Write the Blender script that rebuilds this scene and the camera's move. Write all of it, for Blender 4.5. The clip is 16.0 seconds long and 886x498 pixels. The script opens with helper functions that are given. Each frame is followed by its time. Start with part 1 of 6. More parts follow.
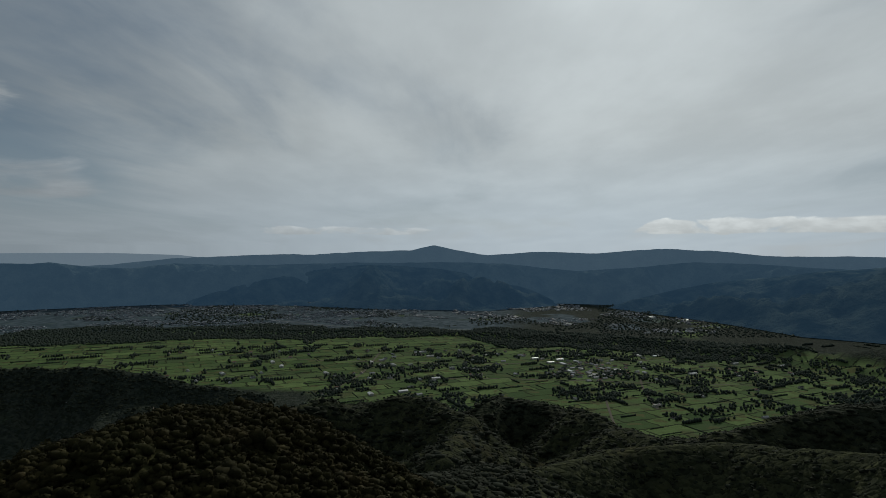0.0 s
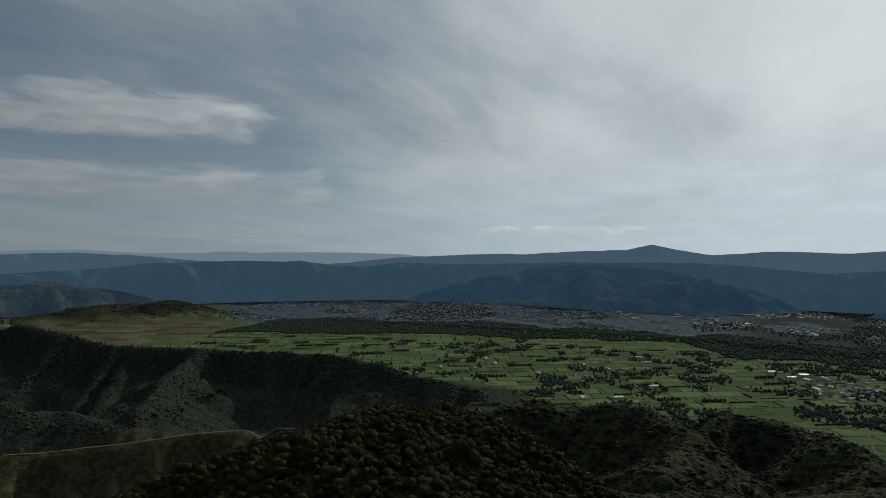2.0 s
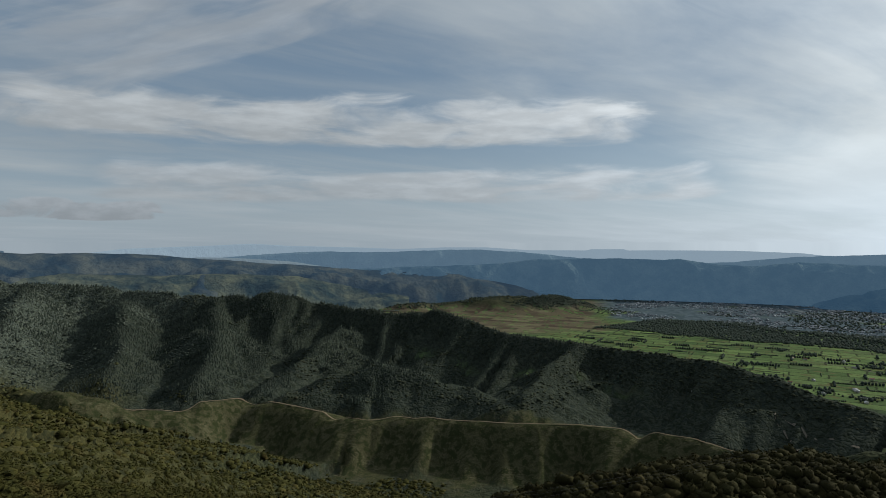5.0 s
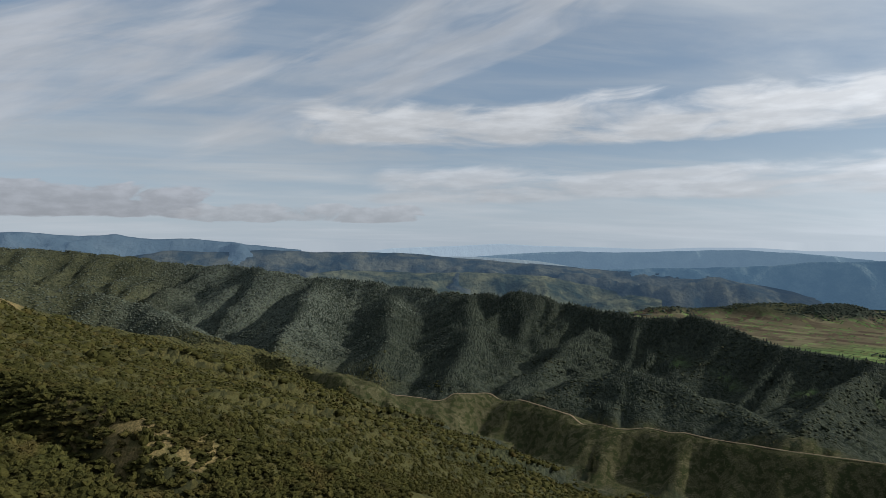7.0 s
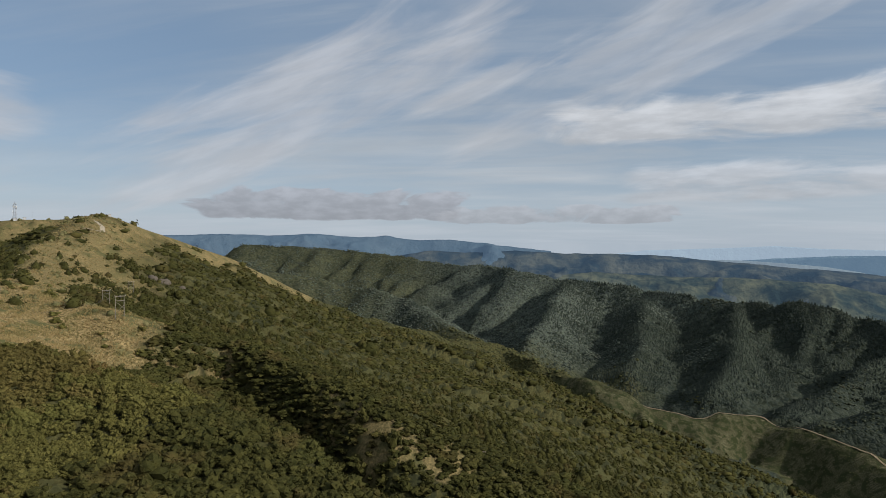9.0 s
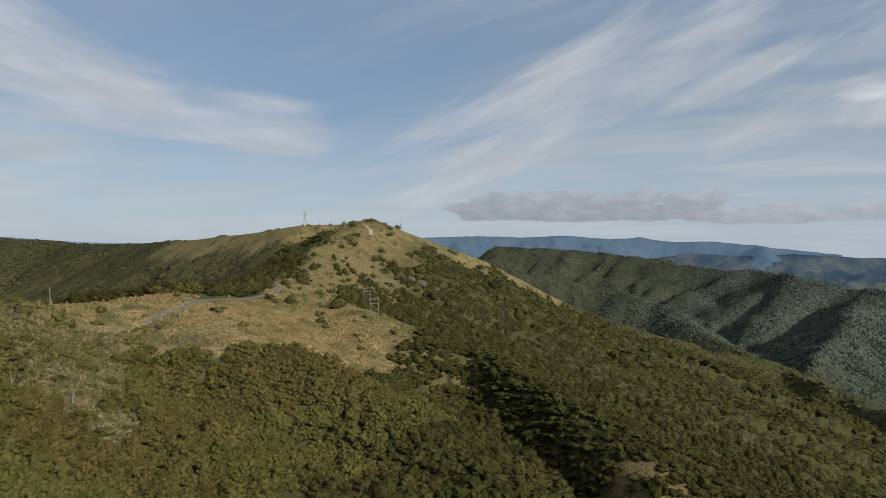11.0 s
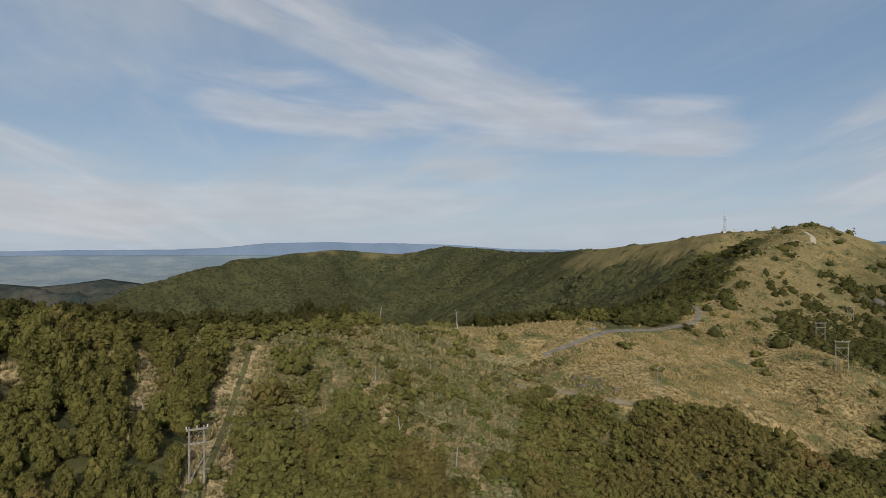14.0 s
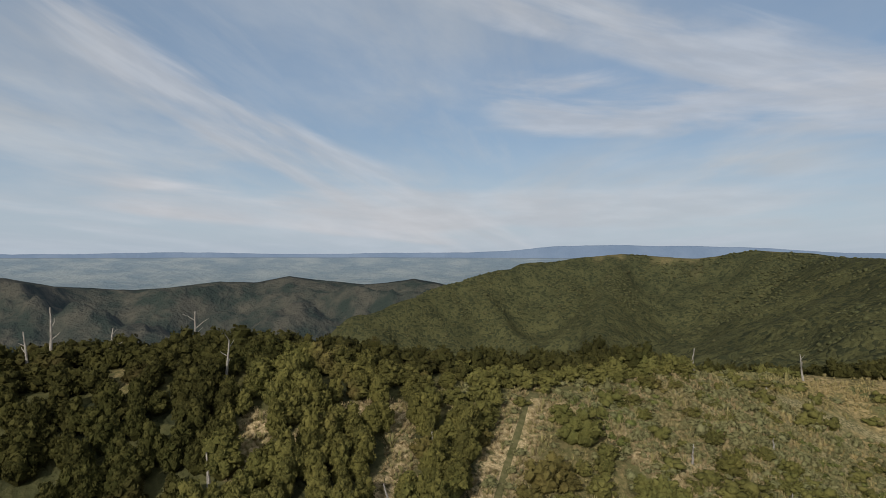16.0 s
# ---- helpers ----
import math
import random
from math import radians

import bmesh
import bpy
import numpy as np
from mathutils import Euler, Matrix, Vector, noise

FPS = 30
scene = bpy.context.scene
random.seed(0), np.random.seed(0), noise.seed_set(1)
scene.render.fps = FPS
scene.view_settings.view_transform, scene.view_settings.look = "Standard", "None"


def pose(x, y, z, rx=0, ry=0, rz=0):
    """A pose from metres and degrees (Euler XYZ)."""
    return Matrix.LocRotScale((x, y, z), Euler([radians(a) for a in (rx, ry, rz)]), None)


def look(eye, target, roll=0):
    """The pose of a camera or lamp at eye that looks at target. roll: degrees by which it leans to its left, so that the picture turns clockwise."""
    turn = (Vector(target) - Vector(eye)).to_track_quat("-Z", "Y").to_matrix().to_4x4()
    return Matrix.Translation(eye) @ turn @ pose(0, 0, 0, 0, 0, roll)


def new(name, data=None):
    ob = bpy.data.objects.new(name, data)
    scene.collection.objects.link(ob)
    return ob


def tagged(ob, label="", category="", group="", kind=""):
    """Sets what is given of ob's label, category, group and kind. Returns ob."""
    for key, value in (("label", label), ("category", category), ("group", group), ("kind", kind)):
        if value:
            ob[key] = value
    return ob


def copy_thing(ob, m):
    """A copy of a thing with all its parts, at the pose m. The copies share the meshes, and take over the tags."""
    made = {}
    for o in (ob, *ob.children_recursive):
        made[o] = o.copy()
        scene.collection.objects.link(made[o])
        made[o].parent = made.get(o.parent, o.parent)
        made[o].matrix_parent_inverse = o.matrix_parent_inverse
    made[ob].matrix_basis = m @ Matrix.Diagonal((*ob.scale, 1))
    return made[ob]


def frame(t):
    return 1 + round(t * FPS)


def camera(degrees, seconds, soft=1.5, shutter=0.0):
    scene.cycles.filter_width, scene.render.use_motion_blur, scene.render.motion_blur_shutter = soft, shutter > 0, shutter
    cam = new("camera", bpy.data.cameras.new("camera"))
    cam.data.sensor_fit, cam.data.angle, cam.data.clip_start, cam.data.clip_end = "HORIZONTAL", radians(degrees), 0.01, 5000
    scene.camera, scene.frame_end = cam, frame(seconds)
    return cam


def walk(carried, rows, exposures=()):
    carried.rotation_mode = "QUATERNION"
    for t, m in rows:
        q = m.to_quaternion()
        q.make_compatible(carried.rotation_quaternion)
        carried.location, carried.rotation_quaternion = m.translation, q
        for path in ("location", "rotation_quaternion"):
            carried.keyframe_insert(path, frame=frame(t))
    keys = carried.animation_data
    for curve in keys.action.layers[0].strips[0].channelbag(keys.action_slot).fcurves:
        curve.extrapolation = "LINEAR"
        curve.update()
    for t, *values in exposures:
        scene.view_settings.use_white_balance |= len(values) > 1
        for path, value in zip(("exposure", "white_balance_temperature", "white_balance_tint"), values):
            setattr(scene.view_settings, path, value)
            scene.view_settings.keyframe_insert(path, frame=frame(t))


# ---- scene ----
# The camera flies a wide left-hand arc, forward and slightly up.
cam = camera(70.85, 16.0, soft=0.78)
BASE = 400.0        # height of the first viewpoint over the datum
FLIGHT = (           # seconds, x, y, height over BASE, heading (left of +y), tilt, roll
    (0.0, 0.00, 0.00, 0.00, 0.00, -0.26, 0.14), (0.5, 0.30, 3.26, 0.42, 4.16, -0.32, 0.13),
    (1.0, 0.50, 6.40, 0.87, 8.64, -0.31, 0.11), (1.5, 0.32, 9.00, 1.25, 13.78, -0.32, 0.05),
    (2.0, -0.19, 10.95, 1.48, 19.36, -0.33, -0.01), (2.5, -0.93, 12.65, 1.56, 24.95, -0.38, -0.03),
    (3.0, -2.00, 14.40, 1.68, 30.60, -0.41, -0.02), (3.5, -3.45, 16.17, 1.95, 36.24, -0.44, 0.00),
    (4.0, -5.25, 18.00, 2.27, 41.86, -0.47, 0.00), (6.5, -22.29, 27.26, 4.46, 69.86, -0.57, -0.10),
    (7.0, -27.42, 28.90, 4.72, 75.52, -0.54, -0.07), (7.5, -33.16, 30.05, 4.93, 81.22, -0.51, -0.01),
    (8.0, -39.30, 30.62, 5.08, 86.92, -0.48, 0.05), (8.5, -45.84, 30.55, 5.21, 92.58, -0.46, 0.12),
    (9.0, -52.68, 29.76, 5.38, 98.16, -0.45, 0.20), (11.5, -86.25, 16.30, 7.36, 126.73, -0.34, 0.29),
    (12.0, -92.65, 11.15, 8.07, 132.63, -0.27, 0.24), (12.5, -98.55, 5.10, 8.90, 138.53, -0.19, 0.17),
    (13.0, -103.80, -1.60, 9.90, 144.58, -0.12, 0.11), (13.5, -108.30, -9.20, 11.04, 150.93, -0.05, 0.08),
    (14.0, -111.95, -17.46, 12.22, 157.37, -0.01, 0.05), (14.5, -114.72, -25.95, 13.45, 163.84, 0.05, 0.02),
    (15.0, -116.60, -34.60, 14.75, 170.32, 0.09, 0.02), (15.5, -117.45, -43.53, 16.07, 176.76, 0.12, 0.05),
    (16.0, -117.64, -52.57, 17.42, 183.30, 0.17, 0.10))


def shot(x, y, z, heading, tilt, roll):
    """The pose of a camera with that heading, tilt and roll in degrees."""
    return pose(x, y, z + BASE, 0, 0, heading) @ pose(0, 0, 0, 90 + tilt) @ pose(0, 0, 0, 0, 0, roll)


walk(cam, [(t, shot(*row)) for t, *row in FLIGHT],
     exposures=[(0.0, -1.48, 6250, 5), (1.5, -1.34, 6250, 5), (3.5, -0.88, 6250, 5), (5.2, -0.46, 6320, 7), (6.5, -0.22, 6400, 10), (9.0, -0.12, 6400, 11), (16.0, -0.14, 6350, 11)])

# ---- light ----
SUN_AZ, SUN_EL = -17.0, 27.0          # degrees: left of +y, and up
sun = new("sun", bpy.data.lights.new("sun", "SUN"))
sun.data.energy, sun.data.angle, sun.data.color = 5.0, radians(0.6), (1.0, 0.93, 0.82)
sun_way = Vector((-math.sin(radians(SUN_AZ)) * math.cos(radians(SUN_EL)), math.cos(radians(SUN_AZ)) * math.cos(radians(SUN_EL)), math.sin(radians(SUN_EL))))
sun.matrix_world = look((0, 0, 900), Vector((0, 0, 900)) - sun_way)


class Nodes:
    """Short hand for building node trees."""

    def __init__(self, tree):
        self.tree, self.nodes, self.links = tree, tree.nodes, tree.links

    def add(self, kind, *inputs, **settings):
        node = self.nodes.new(kind)
        if "operation" in settings:
            node.operation = settings["operation"]
        if settings.get("use_clamp"):
            node.use_clamp = True
        if "interpolation_type" in settings:
            node.interpolation_type = settings["interpolation_type"]
        if "sky_type" in settings:
            node.sky_type = settings["sky_type"]
        if "attribute_name" in settings:
            node.attribute_name = settings["attribute_name"]
        if "distance" in settings:
            node.distance = settings["distance"]
        for n, value in enumerate(inputs):
            self.put(node.inputs[n], value)
        return node

    def put(self, socket, value):
        if value is None:
            return
        if isinstance(value, bpy.types.NodeSocket):
            self.links.new(value, socket)
        elif isinstance(value, bpy.types.Node):
            self.links.new(value.outputs[0], socket)
        else:
            socket.default_value = value

    def math(self, op, a, b=None, c=None, clamp=False):
        return self.add("ShaderNodeMath", a, b, c, operation=op, use_clamp=clamp).outputs[0]

    def vmath(self, op, a, b=None):
        return self.add("ShaderNodeVectorMath", a, b, operation=op)

    def ramp(self, value, a, b, lo=0.0, hi=1.0):
        node = self.add("ShaderNodeMapRange", value, a, b, lo, hi, interpolation_type="SMOOTHSTEP")
        return node.outputs[0]

    def noise(self, vector, scale, detail=4.0, rough=0.55, warp=0.0):
        node = self.nodes.new("ShaderNodeTexNoise")
        self.put(node.inputs["Vector"], vector)
        for key, value in (("Scale", scale), ("Detail", detail), ("Roughness", rough), ("Distortion", warp)):
            node.inputs[key].default_value = value
        return node.outputs["Fac"]

    def mix(self, factor, a, b, blend="MIX"):
        node = self.nodes.new("ShaderNodeMix")
        node.data_type, node.blend_type = "RGBA", blend
        self.put(node.inputs[0], factor)
        self.put(node.inputs[6], a if not isinstance(a, tuple) else (*a, 1))
        self.put(node.inputs[7], b if not isinstance(b, tuple) else (*b, 1))
        return node.outputs[2]


def make_sky():
    world = bpy.data.worlds.new("sky")
    scene.world = world
    world.use_nodes = True
    n = Nodes(world.node_tree)
    n.nodes.clear()
    way = n.vmath("NORMALIZE", n.add("ShaderNodeTexCoord").outputs["Generated"]).outputs[0]
    x, y, z = n.add("ShaderNodeSeparateXYZ", way).outputs
    sky = n.add("ShaderNodeTexSky", sky_type="NISHITA")
    sky.sun_disc, sky.sun_elevation, sky.sun_rotation = False, radians(SUN_EL), radians(-SUN_AZ)
    sky.altitude, sky.dust_density, sky.ozone_density = 500, 1.0, 2.0
    blue = n.mix(1.0, sky.outputs[0], (0.105, 0.105, 0.105), "MULTIPLY")
    blue = n.mix(0.55, blue, (0.215, 0.325, 0.455))
    # glow of the veiled sun
    near_sun = n.math("MAXIMUM", n.vmath("DOT_PRODUCT", way, tuple(sun_way)).outputs["Value"], 0.0)
    glow, core = n.math("POWER", near_sun, 2.6), n.math("POWER", near_sun, 90.0)
    light = n.math("ADD", 0.60, n.math("ADD", n.math("MULTIPLY", glow, 1.12), n.math("MULTIPLY", core, 0.7)))

    def grey(value, tone):
        return n.mix(1.0, tone, n.add("ShaderNodeCombineXYZ", value, value, value).outputs[0], "MULTIPLY")

    # high cloud, on a plane overhead, drawn out along the wind
    up = n.math("ADD", n.math("MAXIMUM", z, 0.0), 0.09)
    flat = n.add("ShaderNodeCombineXYZ", n.math("DIVIDE", x, up), n.math("DIVIDE", y, up), 0.0).outputs[0]
    turned = n.add("ShaderNodeMapping", flat, (2.6, 1.9, 0.0), (0, 0, radians(-8)), (0.62, 0.30, 1.0)).outputs[0]
    sheet = n.noise(turned, 0.85, 7, 0.52, 0.35)
    wisps = n.noise(n.add("ShaderNodeMapping", flat, (0, 0, 0), (0, 0, radians(-14)), (1.0, 0.42, 1.0)).outputs[0], 1.2, 7, 0.58, 0.9)
    cover = n.math("ADD", n.math("MULTIPLY", sheet, 0.7), n.math("MULTIPLY", wisps, 0.3))
    ahead = n.vmath("DOT_PRODUCT", way, (math.sin(radians(12)), math.cos(radians(12)), 0.0)).outputs["Value"]
    cover = n.math("ADD", cover, n.math("ADD", n.math("MULTIPLY", glow, 0.12), n.math("MAXIMUM", n.math("MULTIPLY", n.math("SUBTRACT", ahead, 0.82), 0.24), -0.03)))
    az = n.math("ARCTAN2", n.math("MULTIPLY", x, -1.0), y)
    gap = n.math("MULTIPLY", n.math("MULTIPLY", n.ramp(az, radians(16), radians(34)), n.ramp(az, radians(88), radians(62))), n.math("MULTIPLY", n.ramp(z, 0.03, 0.10), n.ramp(z, 0.42, 0.28)))
    cover = n.math("SUBTRACT", cover, n.math("MULTIPLY", gap, 0.10))
    u, v = (n.vmath("DOT_PRODUCT", flat, q).outputs["Value"] for q in ((0.990, -0.139, 0.0), (-0.139, -0.990, 0.0)))
    plume = n.noise(n.add("ShaderNodeCombineXYZ", n.math("MULTIPLY", u, 0.95), n.math("MULTIPLY", v, 0.15), 4.0).outputs[0], 1.0, 8, 0.56, 0.45)
    fibre = n.noise(n.add("ShaderNodeMapping", flat, (1.1, 2.4, 0.0), (0, 0, radians(-38)), (2.6, 0.5, 1.0)).outputs[0], 1.3, 8, 0.62, 1.4)
    streak = n.math("MULTIPLY", n.ramp(plume, 0.40, 0.64), n.ramp(fibre, 0.30, 0.65, 0.55, 1.0))
    cloud = n.math("MAXIMUM", n.ramp(cover, 0.36, 0.64, 0.16, 1.0), n.math("MULTIPLY", streak, 0.5))
    blue_gap = n.math("MULTIPLY", n.math("MULTIPLY", n.ramp(az, radians(108), radians(122)), n.ramp(az, radians(156), radians(140))), n.math("MULTIPLY", n.ramp(z, 0.05, 0.14), n.ramp(z, 0.44, 0.30)))
    cloud = n.math("MULTIPLY", cloud, n.math("SUBTRACT", 1.0, n.math("MULTIPLY", blue_gap, 0.55)))
    shade = n.math("MULTIPLY", light, n.ramp(n.noise(turned, 2.3, 6), 0.3, 0.75, 0.86, 1.06))
    colour = n.mix(n.math("MULTIPLY", cloud, 0.88), blue, grey(shade, (0.955, 0.99, 1.0)))
    # haze towards the horizon
    colour = n.mix(n.math("MULTIPLY", n.ramp(z, 0.20, -0.01), 0.62), colour, grey(light, (0.85, 0.98, 1.12)))
    # low cloud banks: azimuth and elevation of their ends, density and tone
    round_az = n.math("ADD", az, n.math("MULTIPLY", n.math("LESS_THAN", az, 0.0), math.tau))
    for a0, a1, e0, e1, need, strength, grain, tone, slant in (
            (178, 216, 0.6, 7.0, 0.36, 0.75, 0.36, (1.03, 1.03, 1.05), 0.10), (172, 220, 4.0, 15.0, 0.40, 0.62, 0.40, (0.97, 0.99, 1.02), 0.46), (140, 190, 13.0, 27.0, 0.40, 0.6, 0.38, (0.98, 1.0, 1.03), 0.30),
            (128, 182, 7.0, 19.0, 0.41, 0.6, 0.40, (1.0, 1.01, 1.04), 0.06), (150, 200, 0.5, 8.0, 0.36, 0.5, 0.36, (0.98, 1.0, 1.03), 0.0), (88, 130, 5.0, 26.0, 0.41, 0.6, 0.46, (0.97, 0.99, 1.03), -0.40), (52, 104, 10.0, 28.0, 0.43, 0.55, 0.46, (0.95, 0.98, 1.02), -0.30),
            (95, 122, 1.3, 6.6, 0.31, 0.9, 0.9, (0.66, 0.70, 0.77), 0.0), (76, 100, 1.3, 4.6, 0.34, 0.75, 1.0, (0.74, 0.78, 0.84), 0.0), (34, 90, 7.4, 15.5, 0.33, 0.85, 0.75, (1.06, 1.09, 1.12), 0.0),
            (28, 84, 2.6, 9.0, 0.37, 0.75, 0.75, (0.96, 1.0, 1.05), 0.0), (-1, 18, 0.7, 2.4, 0.42, 0.75, 1.0, (1.03, 1.06, 1.08), 0.0), (-42, -16, 0.6, 3.4, 0.38, 0.85, 1.0, (1.12, 1.13, 1.12), 0.0)):
        turn = round_az if a1 > 150 else az
        lift = n.math("SUBTRACT", z, n.math("MULTIPLY", n.math("SUBTRACT", turn, radians(0.5 * (a0 + a1))), slant)) if slant else z
        curled = n.add("ShaderNodeCombineXYZ", n.math("MULTIPLY", turn, 9.0 * grain + 5.0 * (grain > 0.8)), n.math("MULTIPLY", lift, 30.0 * grain + 6.0), 0.0).outputs[0]
        billow = n.noise(curled, 1.0, 7, 0.54, 0.6)
        rim = radians(4 if grain > 0.5 else 9)
        window = n.math("MULTIPLY", n.ramp(turn, radians(a0) - rim, radians(a0) + rim), n.ramp(turn, radians(a1) + rim, radians(a1) - rim))
        low, high = math.sin(radians(e0)), math.sin(radians(e1))
        window = n.math("MULTIPLY", window, n.math("MULTIPLY", n.ramp(lift, low, low + 0.25 * (high - low)), n.ramp(lift, high, low + 0.5 * (high - low))))
        bank = n.ramp(n.math("ADD", billow, n.math("MULTIPLY", n.math("SUBTRACT", window, 1.0), 0.8)), need - (0.06 if grain > 0.8 else 0.14), need + (0.08 if grain > 0.8 else 0.22))
        body = n.math("MULTIPLY", light, n.math("MULTIPLY", n.ramp(n.noise(curled, 2.2, 5), 0.35, 0.7, 0.90, 1.10), n.ramp(n.math("ADD", lift, n.math("MULTIPLY", n.math("SUBTRACT", billow, 0.5), 0.6 * (high - low))), low, high, 0.84 if grain > 0.5 else 0.97, 1.22 if grain > 0.5 else 1.05)))
        colour = n.mix(n.math("MULTIPLY", bank, strength), colour, grey(body, tone))
    out = n.add("ShaderNodeBackground", colour, 1.0)
    n.links.new(out.outputs[0], n.add("ShaderNodeOutputWorld").inputs[0])


make_sky()


# ---- materials ----
def material(name, rough=0.9, spec=0.2):
    mat = bpy.data.materials.new(name)
    mat.use_nodes = True
    n = Nodes(mat.node_tree)
    shader = n.nodes["Principled BSDF"]
    shader.inputs["Roughness"].default_value = rough
    shader.inputs["Specular IOR Level"].default_value = spec
    return mat, n, shader


def position(n):
    return n.add("ShaderNodeNewGeometry").outputs["Position"]


def attribute(n, name):
    return n.add("ShaderNodeAttribute", attribute_name=name).outputs["Fac"]


def bump(n, shader, height, strength, distance):
    node = n.nodes.new("ShaderNodeBump")
    node.inputs["Strength"].default_value, node.inputs["Distance"].default_value = strength, distance
    n.links.new(height, node.inputs["Height"])
    n.links.new(node.outputs[0], shader.inputs["Normal"])


def ground_material():
    """Bush, tussock, felled ground and pasture on the one ground sheet, told apart by masks of the plan."""
    mat, n, shader = material("ground", 1.0, 0.02)
    p = position(n)
    big, mid, fine = n.noise(p, 0.012, 4), n.noise(p, 0.08, 5), n.noise(p, 0.5, 5, 0.65)
    crowns = n.nodes.new("ShaderNodeTexVoronoi")
    wander = n.add("ShaderNodeTexNoise", p)
    wander.inputs["Scale"].default_value = 0.05
    n.put(crowns.inputs["Vector"], n.vmath("ADD", p, n.vmath("MULTIPLY", n.vmath("SUBTRACT", wander.outputs["Color"], (0.5, 0.5, 0.5)).outputs[0], (22.0, 22.0, 10.0)).outputs[0]).outputs[0])
    crowns.inputs["Scale"].default_value = 0.16
    lot = n.add("ShaderNodeSeparateColor", crowns.outputs["Color"]).outputs
    bush = n.mix(n.ramp(mid, 0.35, 0.65), (0.026, 0.031, 0.019), (0.044, 0.049, 0.026))
    bush = n.mix(n.ramp(big, 0.54, 0.70), bush, (0.042, 0.038, 0.020))
    # bush pales and blues westward: distance haze painted into the ground colour
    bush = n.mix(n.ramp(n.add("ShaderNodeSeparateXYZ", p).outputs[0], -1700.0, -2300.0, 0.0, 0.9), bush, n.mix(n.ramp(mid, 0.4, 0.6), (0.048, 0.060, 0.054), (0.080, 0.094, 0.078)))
    # planted hills get a greyed, blued tone, again for haze
    bush = n.mix(attribute(n, "pine"), bush, n.mix(n.ramp(mid, 0.4, 0.6), (0.022, 0.029, 0.025), (0.040, 0.048, 0.038)))
    about = n.math("MULTIPLY", n.vmath("LENGTH", n.vmath("MULTIPLY", n.vmath("SUBTRACT", p, (-120.0, -60.0, 0.0)).outputs[0], (1.0, 1.0, 0.0)).outputs[0]).outputs["Value"], 1.0)
    litter = n.mix(n.ramp(fine, 0.4, 0.65), (0.046, 0.042, 0.015), (0.090, 0.078, 0.030))
    lie = n.add("ShaderNodeSeparateXYZ", p).outputs
    bush = n.mix(n.math("MULTIPLY", n.math("MULTIPLY", n.ramp(about, 2100.0, 1500.0), n.ramp(lie[1], 360.0, 160.0)), 0.8), bush, litter)
    open_bush = n.math("SUBTRACT", 1.0, n.math("MULTIPLY", n.math("MAXIMUM", attribute(n, "pine"), n.math("MAXIMUM", n.ramp(lie[0], -1700.0, -2300.0), n.ramp(lie[1], -250.0, -700.0, 0.0, 0.6))), 0.75))
    south = n.ramp(n.add("ShaderNodeSeparateXYZ", p).outputs[1], -250.0, -700.0)
    bush = n.mix(n.math("MULTIPLY", south, 0.7), bush, n.mix(n.ramp(n.noise(p, 0.02, 5, 0.6), 0.4, 0.62), (0.031, 0.032, 0.015), (0.057, 0.056, 0.024)))
    bush = n.mix(n.math("MULTIPLY", n.math("MULTIPLY", lot[0], open_bush), 0.6), bush, (0.054, 0.058, 0.026))
    bush = n.mix(n.math("MULTIPLY", n.ramp(lot[1], 0.45, 0.9), 0.66), bush, (0.014, 0.018, 0.011))
    across = n.add("ShaderNodeSeparateXYZ", p).outputs[0]
    olive = n.ramp(n.math("ADD", across, n.math("MULTIPLY", n.math("SUBTRACT", mid, 0.5), 160.0)), -235.0, -185.0)
    tussock = n.mix(n.ramp(n.noise(p, 0.8, 6, 0.72), 0.36, 0.64), (0.085, 0.070, 0.030), (0.29, 0.215, 0.105))
    tussock = n.mix(n.ramp(mid, 0.50, 0.64), tussock, (0.085, 0.085, 0.036))
    tussock = n.mix(n.math("MULTIPLY", n.math("MULTIPLY", olive, 0.55), n.ramp(fine, 0.66, 0.45)), tussock, (0.062, 0.068, 0.024))
    tussock = n.mix(n.math("MULTIPLY", n.ramp(lie[0], -320.0, -420.0), n.ramp(n.noise(p, 0.05, 5, 0.65), 0.34, 0.60, 0.1, 0.6)), tussock, (0.120, 0.102, 0.047))
    felled = n.mix(n.ramp(fine, 0.4, 0.62), (0.040, 0.042, 0.021), (0.078, 0.074, 0.040))
    rows = n.nodes.new("ShaderNodeTexWave")
    rows.bands_direction, rows.wave_profile = "Z", "TRI"
    n.put(rows.inputs["Vector"], p)
    for key, value in (("Scale", 0.16), ("Distortion", 4.5), ("Detail", 3.0), ("Detail Scale", 0.6)):
        rows.inputs[key].default_value = value
    patchy = n.ramp(n.noise(p, 0.03, 4, 0.65), 0.42, 0.62)
    felled = n.mix(n.math("MULTIPLY", patchy, n.ramp(rows.outputs["Fac"], 0.5, 0.85, 0.0, 0.6)), felled, (0.140, 0.124, 0.078))
    felled = n.mix(n.ramp(mid, 0.44, 0.58), felled, (0.030, 0.036, 0.016))
    paddock = n.nodes.new("ShaderNodeTexBrick")
    n.put(paddock.inputs["Vector"], n.add("ShaderNodeMapping", n.vmath("ADD", p, n.vmath("MULTIPLY", n.vmath("SUBTRACT", wander.outputs["Color"], (0.5, 0.5, 0.5)).outputs[0], (14.0, 14.0, 0.0)).outputs[0]).outputs[0], (0, 0, 0), (0, 0, radians(-24))).outputs[0])
